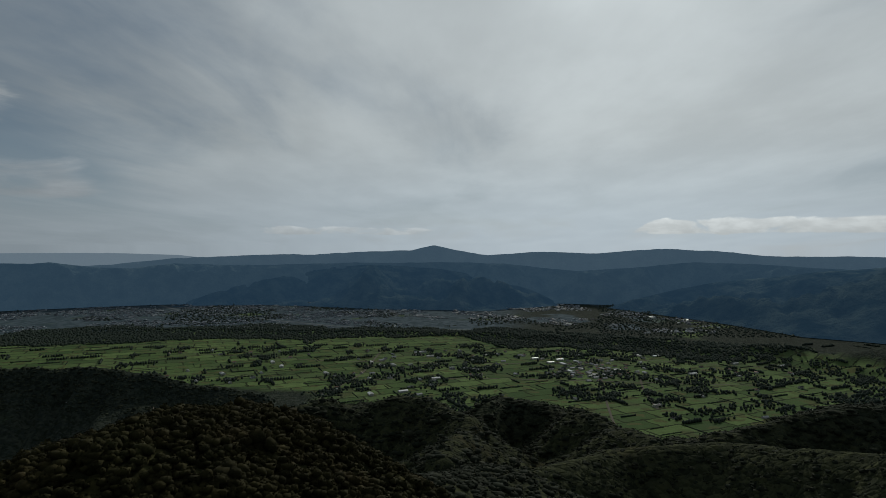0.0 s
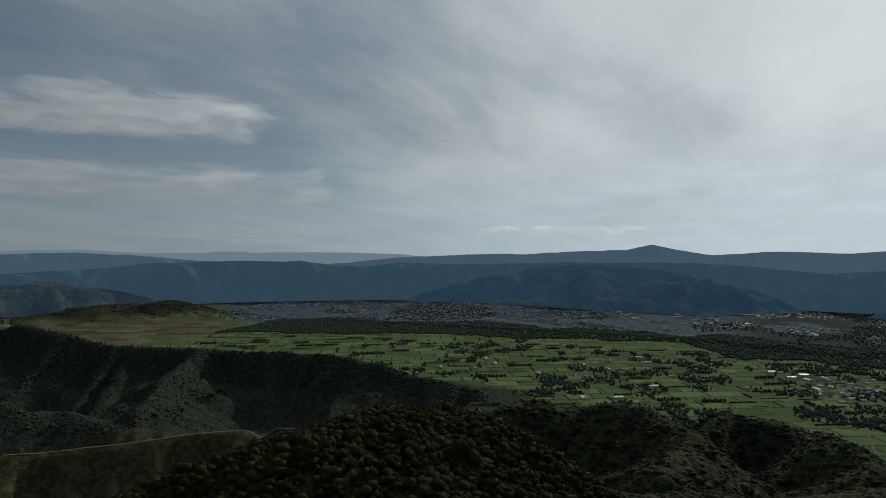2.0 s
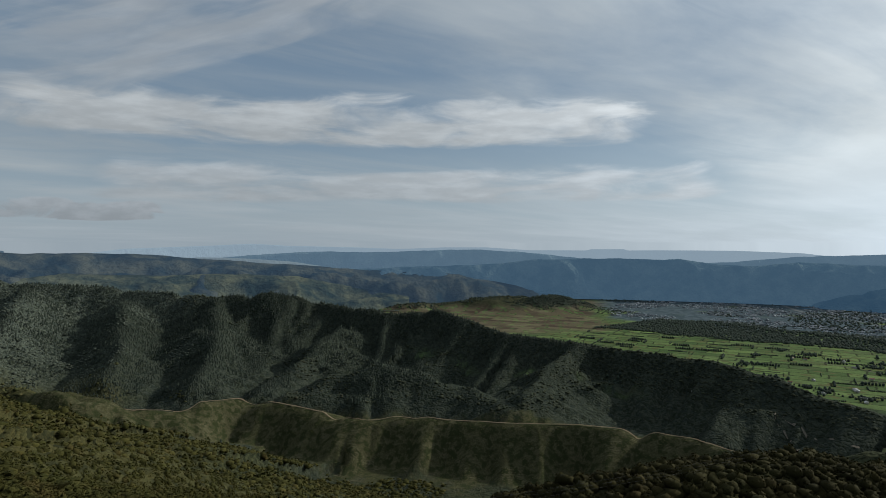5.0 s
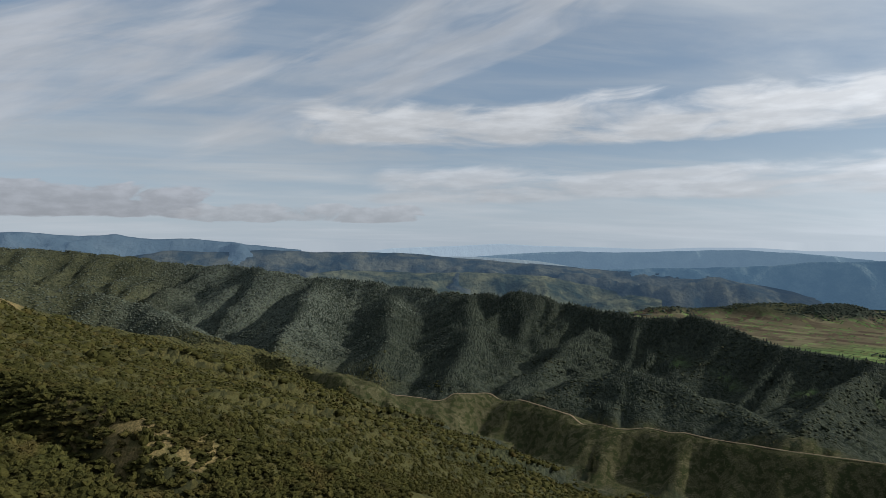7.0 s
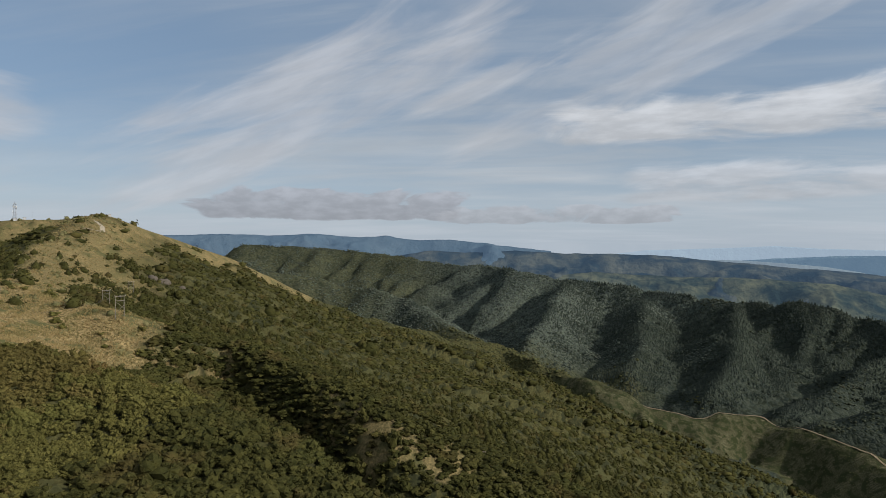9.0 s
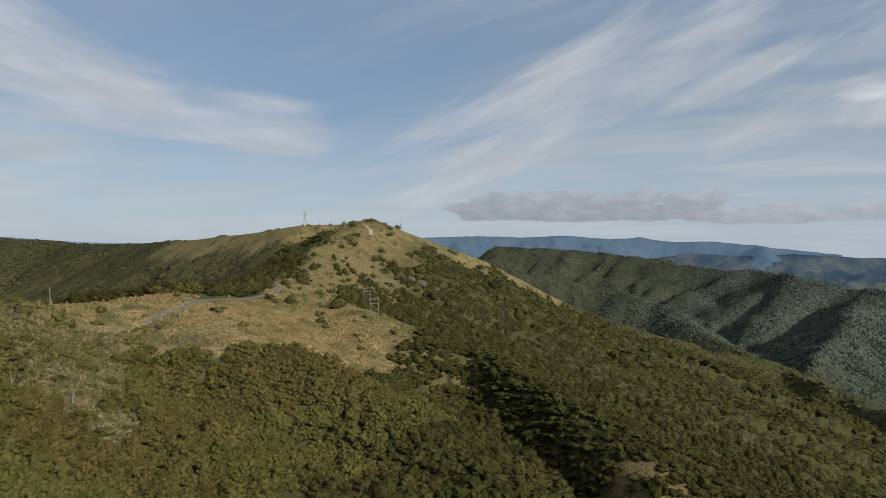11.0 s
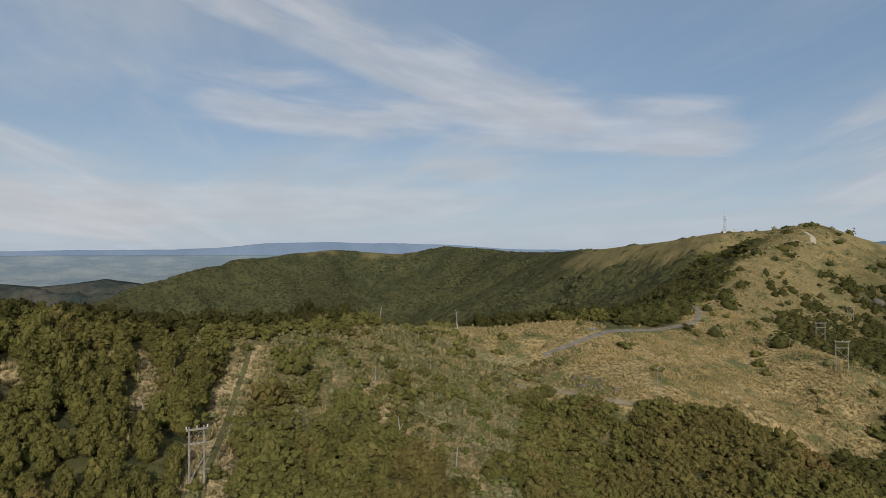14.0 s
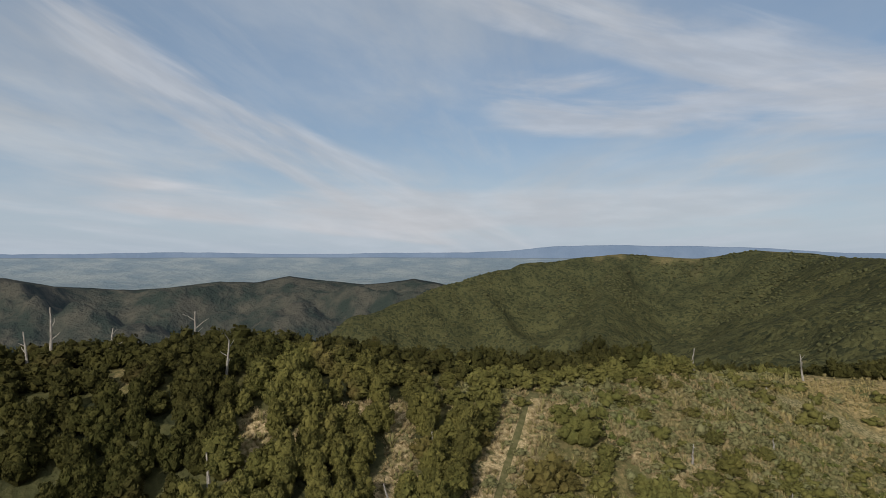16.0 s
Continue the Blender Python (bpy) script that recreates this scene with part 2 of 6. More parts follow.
    for key, value in (("Color1", (0, 0, 0, 1)), ("Color2", (1, 1, 1, 1)), ("Mortar", (0.5, 0.5, 0.5, 1)), ("Scale", 1.0), ("Mortar Size", 3.4), ("Mortar Smooth", 0.3), ("Brick Width", 104.0), ("Row Height", 58.0)):
        paddock.inputs[key].default_value = value
    plot = n.add("ShaderNodeSeparateColor", paddock.outputs["Color"]).outputs[0]
    cells = n.add("ShaderNodeTexVoronoi", n.add("ShaderNodeMapping", p, (0, 0, 0), (0, 0, radians(24)), (0.0075, 0.011, 0.0)).outputs[0], distance="CHEBYCHEV").outputs["Color"]
    tint = n.add("ShaderNodeSeparateColor", cells).outputs
    pasture = n.mix(plot, (0.052, 0.090, 0.034), (0.140, 0.200, 0.072))
    pasture = n.mix(n.ramp(tint[1], 0.80, 0.86), pasture, (0.100, 0.105, 0.045))
    pasture = n.mix(n.ramp(mid, 0.3, 0.7, 0.0, 0.35), pasture, (0.046, 0.068, 0.023))
    pasture = n.mix(n.ramp(n.noise(p, 0.006, 4, 0.6), 0.5, 0.62, 0.0, 0.5), pasture, (0.074, 0.098, 0.048))
    pasture = n.mix(n.math("MULTIPLY", paddock.outputs["Fac"], 0.85), pasture, (0.020, 0.026, 0.013))
    plough = n.mix(plot, (0.055, 0.040, 0.030), (0.125, 0.115, 0.070))
    pasture = n.mix(n.math("MULTIPLY", attribute(n, "plough"), n.ramp(tint[2], 0.15, 0.25)), pasture, plough)
    # town ground lightened and blued; valley haze is part of this colour
    hazed_suburb = n.mix(n.ramp(n.noise(p, 0.03, 4), 0.4, 0.6), (0.040, 0.060, 0.070), (0.080, 0.106, 0.122))
    pasture = n.mix(attribute(n, "town"), pasture, hazed_suburb)
    colour = n.mix(attribute(n, "felled"), bush, felled)
    colour = n.mix(attribute(n, "tussock"), colour, tussock)
    colour = n.mix(n.math("MULTIPLY", attribute(n, "straw"), n.ramp(n.noise(p, 0.9, 4, 0.65), 0.36, 0.56)), colour, n.mix(n.ramp(n.noise(p, 2.6, 4, 0.7), 0.36, 0.64), (0.20, 0.155, 0.078), (0.37, 0.285, 0.165)))
    colour = n.mix(attribute(n, "scrub"), colour, n.mix(n.ramp(n.noise(p, 1.7, 5, 0.7), 0.36, 0.62), (0.052, 0.052, 0.022), (0.235, 0.195, 0.105)))
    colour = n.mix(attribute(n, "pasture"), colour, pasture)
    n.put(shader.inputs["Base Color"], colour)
    wooded = n.math("SUBTRACT", 1.0, n.math("MAXIMUM", attribute(n, "pasture"), n.math("MAXIMUM", attribute(n, "felled"), attribute(n, "tussock"))))
    canopy = n.math("MULTIPLY", n.math("SUBTRACT", 1.0, crowns.outputs["Distance"]), n.math("MULTIPLY", n.math("MULTIPLY", wooded, n.ramp(about, 480.0, 700.0)), n.ramp(lie[1], -800.0, -300.0, 2.2, 3.2)))
    bump(n, shader, n.math("ADD", canopy, n.math("ADD", n.math("MULTIPLY", fine, 0.9), n.math("MULTIPLY", mid, 1.8))), 0.8, 1.0)
    return mat


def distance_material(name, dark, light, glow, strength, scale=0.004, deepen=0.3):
    """Far ranges: the blue haze of the air between is put into their emission."""
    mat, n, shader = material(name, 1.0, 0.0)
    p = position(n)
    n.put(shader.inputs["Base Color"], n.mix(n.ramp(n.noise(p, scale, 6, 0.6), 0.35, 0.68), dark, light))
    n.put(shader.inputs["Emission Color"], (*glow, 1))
    # haze emission grows with distance from the origin
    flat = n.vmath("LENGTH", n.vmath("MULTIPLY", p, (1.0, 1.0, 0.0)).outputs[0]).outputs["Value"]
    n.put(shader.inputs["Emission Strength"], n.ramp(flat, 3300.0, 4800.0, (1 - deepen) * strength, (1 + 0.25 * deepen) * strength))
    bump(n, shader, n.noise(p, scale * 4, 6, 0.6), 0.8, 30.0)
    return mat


GROUND = ground_material()


# ---- landform ----
rng = np.random.default_rng(7)
LATTICE = rng.random((256, 256)).astype(np.float32)


def value_noise(x, y):
    """Smooth noise from 0 to 1 over one-metre cells."""
    i, j = np.floor(x).astype(np.int64), np.floor(y).astype(np.int64)
    u, v = (x - i).astype(np.float32), (y - j).astype(np.float32)
    u, v = u * u * (3 - 2 * u), v * v * (3 - 2 * v)
    a, b = LATTICE[i & 255, j & 255], LATTICE[(i + 1) & 255, j & 255]
    c, d = LATTICE[i & 255, (j + 1) & 255], LATTICE[(i + 1) & 255, (j + 1) & 255]
    return (a * (1 - u) + b * u) * (1 - v) + (c * (1 - u) + d * u) * v


def fbm(x, y, size, octaves=4):
    """Fractal noise from -1 to 1 whose largest bumps are about size metres across."""
    total, weight, scale = 0.0, 1.0, 1.0 / size
    for k in range(octaves):
        total = total + weight * (value_noise(x * scale + 17.3 * k, y * scale + 5.9 * k) * 2 - 1)
        weight, scale = weight * 0.5, scale * 2.03
    return total / 1.6


def domes(x, y, cell):
    """Rounded crowns, 0 to 1, one in each cell of that many metres."""
    gx, gy = x / cell, y / cell
    i, j = np.floor(gx).astype(np.int64), np.floor(gy).astype(np.int64)
    best = np.full(np.shape(x), 9.0, np.float32)
    for di in (-1, 0, 1):
        for dj in (-1, 0, 1):
            a, b = i + di, j + dj
            px, py = a + LATTICE[a & 255, b & 255], b + LATTICE[(a + 91) & 255, (b + 37) & 255]
            best = np.minimum(best, (px - gx) ** 2 + (py - gy) ** 2)
    return np.sqrt(np.clip(1 - best * 1.6, 0, 1))


def step(a, b, v):
    u = np.clip((v - a) / (b - a), 0, 1)
    return u * u * (3 - 2 * u)


def along(x, y, line):
    """Distance to a line of (x, y, z) points, the height there, the way along it, and the side."""
    best = np.full(np.shape(x), 1e12)
    high, far, side, run = np.zeros_like(best), np.zeros_like(best), np.zeros_like(best), 0.0
    for (ax, ay, az), (bx, by, bz) in zip(line, line[1:]):
        dx, dy = bx - ax, by - ay
        long = math.hypot(dx, dy)
        u = np.clip(((x - ax) * dx + (y - ay) * dy) / long**2, 0, 1)
        d = (x - ax - u * dx) ** 2 + (y - ay - u * dy) ** 2
        closer = d < best
        best = np.where(closer, d, best)
        high = np.where(closer, az + u * (bz - az), high)
        far = np.where(closer, run + u * long, far)
        side = np.where(closer, (dx * (y - ay) - dy * (x - ax)) / (long * np.sqrt(d) + 1e-6), side)
        run += long
    return np.sqrt(best), high, far, side


# Crest lines: points (x, y, height), slopes to the left and right, breadth of the top, spur spacing and depth.
CRESTS = {
    "main": ([(330, 60, -90), (150, -60, -30), (30, -140, -10), (-36, -156, -4), (-62, -166, -3), (-110, -178, -7), (-157, -200, -12),
              (-205, -228, -17), (-250, -214, -16), (-335, -246, -17), (-420, -300, -16), (-520, -380, 2), (-640, -440, 22),
              (-740, -505, 36), (-790, -525, 40)], 0.42, 0.40, 12, 60, 0.16),
    "pole_spur": ([(-80, -164, -5), (-113, -121, -22.5), (-125, -70, -45), (-140, 0, -77), (-150, 120, -130)], 0.45, 0.42, 16, 50, 0.15),
    "snag_spur": ([(-157, -200, -12), (-168, -150, -30), (-185, -95, -47), (-215, -30, -66)], 0.42, 0.42, 16, 50, 0.12),
    "tan_spur": ([(-250, -214, -16), (-232, -155, -26), (-236, -100, -42), (-230, -55, -54), (-215, 0, -79), (-200, 90, -132)], 0.5, 0.5, 14, 60, 0.08),
    "line_spur": ([(-335, -246, -17), (-329, -166, -29), (-350, -122, -46), (-322, -70, -55), (-286, -24, -61), (-301, 12, -79), (-330, 70, -110), (-385, 190, -172), (-460, 330, -240)], 0.5, 0.52, 12, 70, 0.12),
    "bush_spur": ([(-420, -300, -16), (-470, -220, -52), (-520, -120, -92), (-580, 20, -152), (-660, 200, -232)], 0.52, 0.5, 12, 70, 0.14),
    "rock_spur": ([(-520, -380, 2), (-560, -335, -44), (-600, -300, -72), (-650, -180, -112), (-690, -60, -152), (-790, 80, -210), (-920, 260, -290)], 0.5, 0.46, 16, 80, 0.20),
    "rock_spur_b": ([(-790, -525, 38), (-860, -380, -40), (-930, -230, -110), (-1020, -80, -180), (-1150, 120, -260)], 0.5, 0.46, 16, 90, 0.25),
    "shoulder": ([(-790, -525, 40), (-905, -500, 13), (-1035, -475, -20), (-1160, -450, -62), (-1290, -400, -118), (-1500, -280, -190), (-1700, -60, -260)], 0.5, 0.42, 15, 100, 0.30),
    "tower": ([(-790, -525, 38), (-768, -575, 35), (-739, -603, 34), (-731, -690, 23), (-750, -856, 13), (-834, -1126, 4), (-991, -1672, 3), (-900, -1850, 14)], 0.45, 0.5, 14, 110, 0.3),
    "knob": ([(-60, -90, -60), (-62, 40, -76), (-76, 100, -58), (-76, 133, -47), (-68, 168, -47), (-56, 192, -52), (-36, 270, -105), (40, 420, -150), (63, 600, -225)], 0.55, 0.5, 26, 80, 0.2),
    "foothill": ([(-513, 1103, -345), (-266, 964, -263), (-209, 1029, -260), (-143, 1091, -263), (-22, 1000, -246), (38, 899, -246), (0, 700, -240)], 0.5, 0.45, 14, 80, 0.36),
    "foothill_b": ([(38, 899, -250), (42, 999, -272), (100, 1146, -280), (198, 1082, -272), (231, 921, -252), (260, 760, -240)], 0.5, 0.5, 14, 80, 0.36),
    "east_spur": ([(234, 869, -283), (322, 894, -274), (424, 905, -257), (537, 902, -234), (638, 896, -217), (900, 850, -160)], 0.4, 0.45, 16, 90, 0.36),
    "east_spur_b": ([(63, 597, -225), (193, 673, -222), (306, 652, -206), (377, 529, -174), (450, 350, -110), (500, 150, -60)], 0.5, 0.5, 16, 90, 0.30),
    "felled": ([(-1700, -60, -262), (-1500, 110, -285), (-1400, 173, -283), (-1398, 261, -314), (-1387, 362, -335), (-1420, 500, -348), (-1311, 589, -356), (-1204, 670, -374),
                (-1147, 747, -365), (-1053, 828, -372), (-945, 907, -369), (-860, 988, -366), (-745, 1059, -361), (-513, 1103, -350)], 0.45, 0.56, 8, 66, 0.42),
    "forest_a": ([(-3380, -1588, 4), (-3484, -1059, -22), (-3407, -524, -76), (-3246, -174, -106), (-3026, -71, -108), (-2923, 180, -150),
                  (-2784, 521, -178), (-2515, 784, -208), (-2345, 940, -186)], 0.5, 0.42, 18, 115, 0.62),
    "forest_b": ([(-2345, 940, -186), (-2237, 1087, -214), (-2070, 1150, -240), (-1825, 1337, -228), (-1521, 1395, -287), (-1160, 1524, -302), (-909, 1571, -308),
                  (-726, 1555, -314), (-574, 1565, -339), (-456, 1551, -362)], 0.5, 0.44, 16, 52, 0.40),
    "west_spur": ([(-2345, -1100, -60), (-2345, -969, -102), (-2436, -726, -138), (-2307, -427, -190), (-1987, -218, -258), (-1753, 13, -300), (-1459, 225, -314)], 0.45, 0.45, 15, 110, 0.36),
    "south": ([(163, -1526, -122), (-44, -1751, -72), (-234, -1849, -20), (-556, -2004, 9), (-759, -1947, -5), (-900, -1870, 20), (-1039, -1828, 12), (-1180, -1747, -17)], 0.5, 0.44, 18, 130, 0.42),
    "south_spur": ([(-556, -2004, 5), (-420, -1600, -110), (-330, -1250, -190), (-300, -950, -240)], 0.5, 0.5, 14, 90, 0.30),
    "front_spur": ([(-1493, 668, -367), (-1489, 793, -337), (-1441, 878, -317), (-1351, 962, -338), (-1228, 1023, -366), (-1074, 1031, -391)], 0.45, 0.45, 20, 80, 0.25),
    "mid_spur": ([(-1977, 1047, -278), (-1768, 788, -352), (-1572, 606, -374)], 0.5, 0.5, 18, 50, 0.25),
    "pine_spur": ([(-2689, 479, -201), (-2147, 387, -305), (-1809, 281, -335)], 0.5, 0.5, 18, 50, 0.25),
    "pine_spur_b": ([(-2823, 174, -160), (-2177, 29, -296), (-1877, -2, -318)], 0.5, 0.5, 18, 50, 0.25),
    "pine_spur_c": ([(-2467, 769, -206), (-1941, 609, -302), (-1686, 483, -338)], 0.5, 0.5, 18, 50, 0.25),
    "low_spur": ([(-1272, 1496, -307), (-1177, 1245, -330), (-1077, 1063, -343)], 0.5, 0.5, 16, 45, 0.25),
    "brown_hill": ([(-3080, 2010, -345), (-2915, 2278, -328), (-2765, 2490, -312), (-2598, 2690, -300), (-2510, 2787, -302), (-2440, 2860, -340)], 0.28, 0.28, 30, 120, 0.16),
    "terrace": ([(-1600, 2850, -384), (-1100, 2850, -382), (-700, 2800, -380), (-300, 2780, -380), (100, 2740, -378), (500, 2600, -372), (900, 2420, -364), (1300, 2100, -345), (1700, 1700, -250)], 0.3, 0.3, 40, 140, 0.2),
}


# Ridges close to the flight, with few side spurs.
SMOOTH = ("main", "pole_spur", "snag_spur", "tan_spur", "line_spur", "knob")
# Gullies cut into the near flank: line, half width, depth.
GULLIES = (
    ([(-345, -128, 0), (-333, -113, 0), (-315, -92, 0), (-289, -60, 0), (-267, -42, 0), (-253, -22, 0), (-236, 30, 0), (-225, 110, 0)], 9, 13.0),
    ([(-420, -180, 0), (-400, -110, 0), (-385, -50, 0), (-380, 30, 0), (-430, 130, 0), (-500, 260, 0)], 13, 13.0),
    ([(-480, -250, 0), (-500, -160, 0), (-530, -60, 0), (-545, 20, 0), (-580, 120, 0)], 14, 12.0),
    ([(-610, -240, 0), (-640, -120, 0), (-660, -20, 0), (-700, 80, 0), (-790, 210, 0)], 17, 15.0),
)


def trough(u, v):
    """Sharp valleys between rounded ribs, 0 to 1."""
    return np.maximum(0, 1 - 2.7 * np.abs(value_noise(u, v) - 0.5))


def height(x, y):
    """Height of the bare ground over the datum."""
    x, y = np.asarray(x, float), np.asarray(y, float)
    warp = fbm(x, y, 260, 2)
    border = np.where(x < -456, 1620 + (x + 456) * 0.323, 1210 + 0.04 * x)
    valley = step(-130, 60, y - border)
    floor = -455 + 63 * valley + 1.5 * fbm(x, y, 500, 2)
    ground = floor
    for n, (name, (line, left, right, breadth, spacing, depth)) in enumerate(CRESTS.items()):
        reach = 1500
        xs, ys = [q[0] for q in line], [q[1] for q in line]
        near = (x > min(xs) - reach) & (x < max(xs) + reach) & (y > min(ys) - reach) & (y < max(ys) + reach)
        if not near.any():
            continue
        xx, yy = x[near], y[near]
        d, high, far, side = along(xx, yy, line)
        run = far / spacing + 1.1 * warp[near] + 0.0016 * d * side + (0.5 * d / spacing if name == "forest_a" else 0.0) + 11.0 * n
        much = 0.35 + 1.3 * value_noise(run * 0.37 + 71.0, d / (14 * spacing) + 3.0)
        vee = much * trough(run, d / (11 * spacing) + 40.0 + 7.0 * side)
        slope = 0.5 * (left + right) + 0.5 * (left - right) * side
        fall = slope * (np.sqrt(d**2 + breadth**2) - breadth)
        if name in SMOOTH:
            rill = trough(run * 2.6 + 31.0, d / (8 * spacing) + 9.0 + 5 * side)
            cut = 115 * vee * step(0, 1.5 * spacing, d) + 32 * rill * step(10, 110, d)
        else:
            # side spurs that fork downhill: long ribs, shorter ones between them, and runnels
            bend = 0.7 * fbm(xx + 400, yy, 95, 2)
            rib = trough(run * 2.1 + bend + 31.0, d / (5 * spacing) + 9.0 + 5 * side)
            runnel = trough(run * 4.7 + 1.6 * bend + 57.0, d / (2.6 * spacing) + 21.0 + 3 * side)
            cut = 112 * vee * step(0, 1.5 * spacing, d) + 46 * rib * step(0, 1.0 * spacing, d) + 14 * runnel * step(0, 0.6 * spacing, d)
        h = high - fall - depth * cut
        low = ground[near]
        k = 9.0
        mixing = np.clip(0.5 + 0.5 * (h - low) / k, 0, 1)
        ground[near] = low * (1 - mixing) + h * mixing + k * mixing * (1 - mixing)
    for line, wide, deep in GULLIES:
        ground = ground - deep * np.exp(-((along(x, y, line)[0] + 0.4 * wide * fbm(x, y, 40, 2)) / wide) ** 2)
    rough = step(-385, -360, ground)
    far_off = step(500, 1100, np.hypot(x + 75, y))
    ground = ground - far_off * rough * 20 * (1 - np.minimum(1, 3 * np.abs(fbm(x + 31, y + 77, 210, 3)))) * step(10, -70, ground)
    return ground + BASE + rough * (3.0 * fbm(x, y, 90, 3) + 0.8 * fbm(x + 50, y, 18, 3)) * step(-60, -140, ground) + rough * 0.8 * fbm(x, y, 40, 3)


def ground_at(x, y):
    return float(height(np.array([x], float), np.array([y], float))[0])


CENTRE = (-75.0, 0.0)

# Open tussock: centre line, half width, raggedness, how open.
TUSSOCK = (
    ([(-203, -198, 0), (-232, -176, 0), (-270, -172, 0), (-325, -180, 0), (-345, -215, 0)], 36, 0.35, 1.0),
    ([(-186, -190, 0), (-205, -186, 0), (-222, -182, 0)], 16, 0.25, 1.0),
    ([(-135, -172, 0), (-150, -166, 0), (-180, -180, 0), (-205, -200, 0)], 18, 1.2, 0.7),
    ([(-131, -174, 0), (-136, -173, 0), (-144, -169, 0), (-151, -162, 0), (-163, -147, 0), (-167, -137, 0), (-167, -120, 0)], 3.2, 0.6, 1.0),
    ([(-128, -173, 0), (-122, -154, 0), (-117, -134, 0), (-112, -100, 0)], 2.9, 0.7, 1.0),
    ([(-84, -148, 0), (-85, -136, 0), (-99, -157, 0)], 1.8, 0.9, 0.95),
    ([(-104, -160, 0), (-106, -146, 0), (-104, -128, 0)], 1.7, 0.9, 0.95),
    ([(-40, -152, 0), (-56, -158, 0), (-60, -152, 0)], 4, 1.2, 0.9),
    ([(-316, -52, 0), (-292, -36, 0), (-278, -20, 0), (-283, -4, 0), (-295, 12, 0)], 8, 1.9, 0.5),
    ([(-316, -146, 0), (-326, -132, 0), (-345, -120, 0)], 9, 1.6, 0.55),
    ([(-250, -130, 0), (-262, -112, 0)], 5, 1.4, 0.7),
)


def inside(x, y, outline):
    """Whether spots lie within an outline of the plan."""
    odd = np.zeros(len(x), bool)
    for (ax, ay), (bx, by) in zip(outline, outline[1:] + outline[:1]):
        odd ^= ((ay > y) != (by > y)) & (x < (bx - ax) * (y - ay) / (by - ay + 1e-9) + ax)
    return odd


# Open scrub below the crest.
OPEN_SCRUB = [(-134, -178), (-160, -200), (-185, -208), (-212, -200), (-232, -188), (-217, -183), (-204, -177), (-194, -160), (-182, -140), (-171, -118), (-161, -124), (-161, -146), (-150, -160), (-139, -168)]


# A dense lump of bush below the clay track.
DENSE_LUMP = [(-194, -170), (-204, -179), (-213, -181), (-219, -165), (-222, -152), (-236, -138), (-247, -122), (-212, -108), (-176, -116), (-181, -140)]


def masks(x, y, z):
    """Where tussock, felled ground and pasture lie, 0 to 1 each."""
    patch, small = fbm(x, y, 60, 4), fbm(x + 300, y, 14, 3)
    d, _, far, side = along(x, y, CRESTS["main"][0])
    far_up = step(-330, -600, x)
    open_top = np.where(side < 0, step(60 + 60 * far_up, 30, d - 30 * patch), step(14 + 25 * far_up, 4, d - 14 * patch)) * step(-325, -345, x)
    for line, wide, ragged, share in TUSSOCK:
        open_top = np.maximum(open_top, share * step(wide * 1.15, wide * 0.7, along(x, y, line)[0] + wide * ragged * (small + 0.4 * patch)))
    d2 = along(x, y, CRESTS["tower"][0][:5])[0]
    open_top = np.maximum(open_top, 0.75 * step(75, 25, d2 - 50 * patch - 30 * small) * (y < -420))
    d3 = along(x, y, CRESTS["shoulder"][0][:4])[0]
    open_top = np.maximum(open_top, step(110, 40, d3 - 60 * patch - 40 * small) * (x < -700))
    open_top = open_top * step(0.62, 0.42, small)
    for line, wide, ragged, share in TUSSOCK[:2]:
        open_top = np.maximum(open_top, 0.85 * step(wide * 1.1, wide * 0.8, along(x, y, line)[0] + wide * ragged * (small + 0.4 * patch)))
    south = along(x, y, CRESTS["south"][0][2:-1])[0]
    open_top = np.maximum(open_top, 0.5 * step(40, 15, south - 60 * patch + 18))
    d4 = along(x, y, CRESTS["felled"][0][2:-1])[0]
    felled = step(175, 110, d4 - 50 * patch - 25 * small) * step(1.0, 0.0, (x + 1650) * -0.01)
    felled = np.maximum(felled, 0.7 * step(300, 150, along(x, y, CRESTS["brown_hill"][0][:-3])[0] - 120 * patch))
    border = np.where(x < -456, 1620 + (x + 456) * 0.323, 1210 + 0.04 * x) + 330 * step(600, 1150, x)
    pasture = step(52, 30, z) * step(-40, 40, y - border + 60 * patch) * step(110, 170, along(x, y, CRESTS["forest_b"][0])[0] + 30 * patch)
    return open_top, felled, pasture


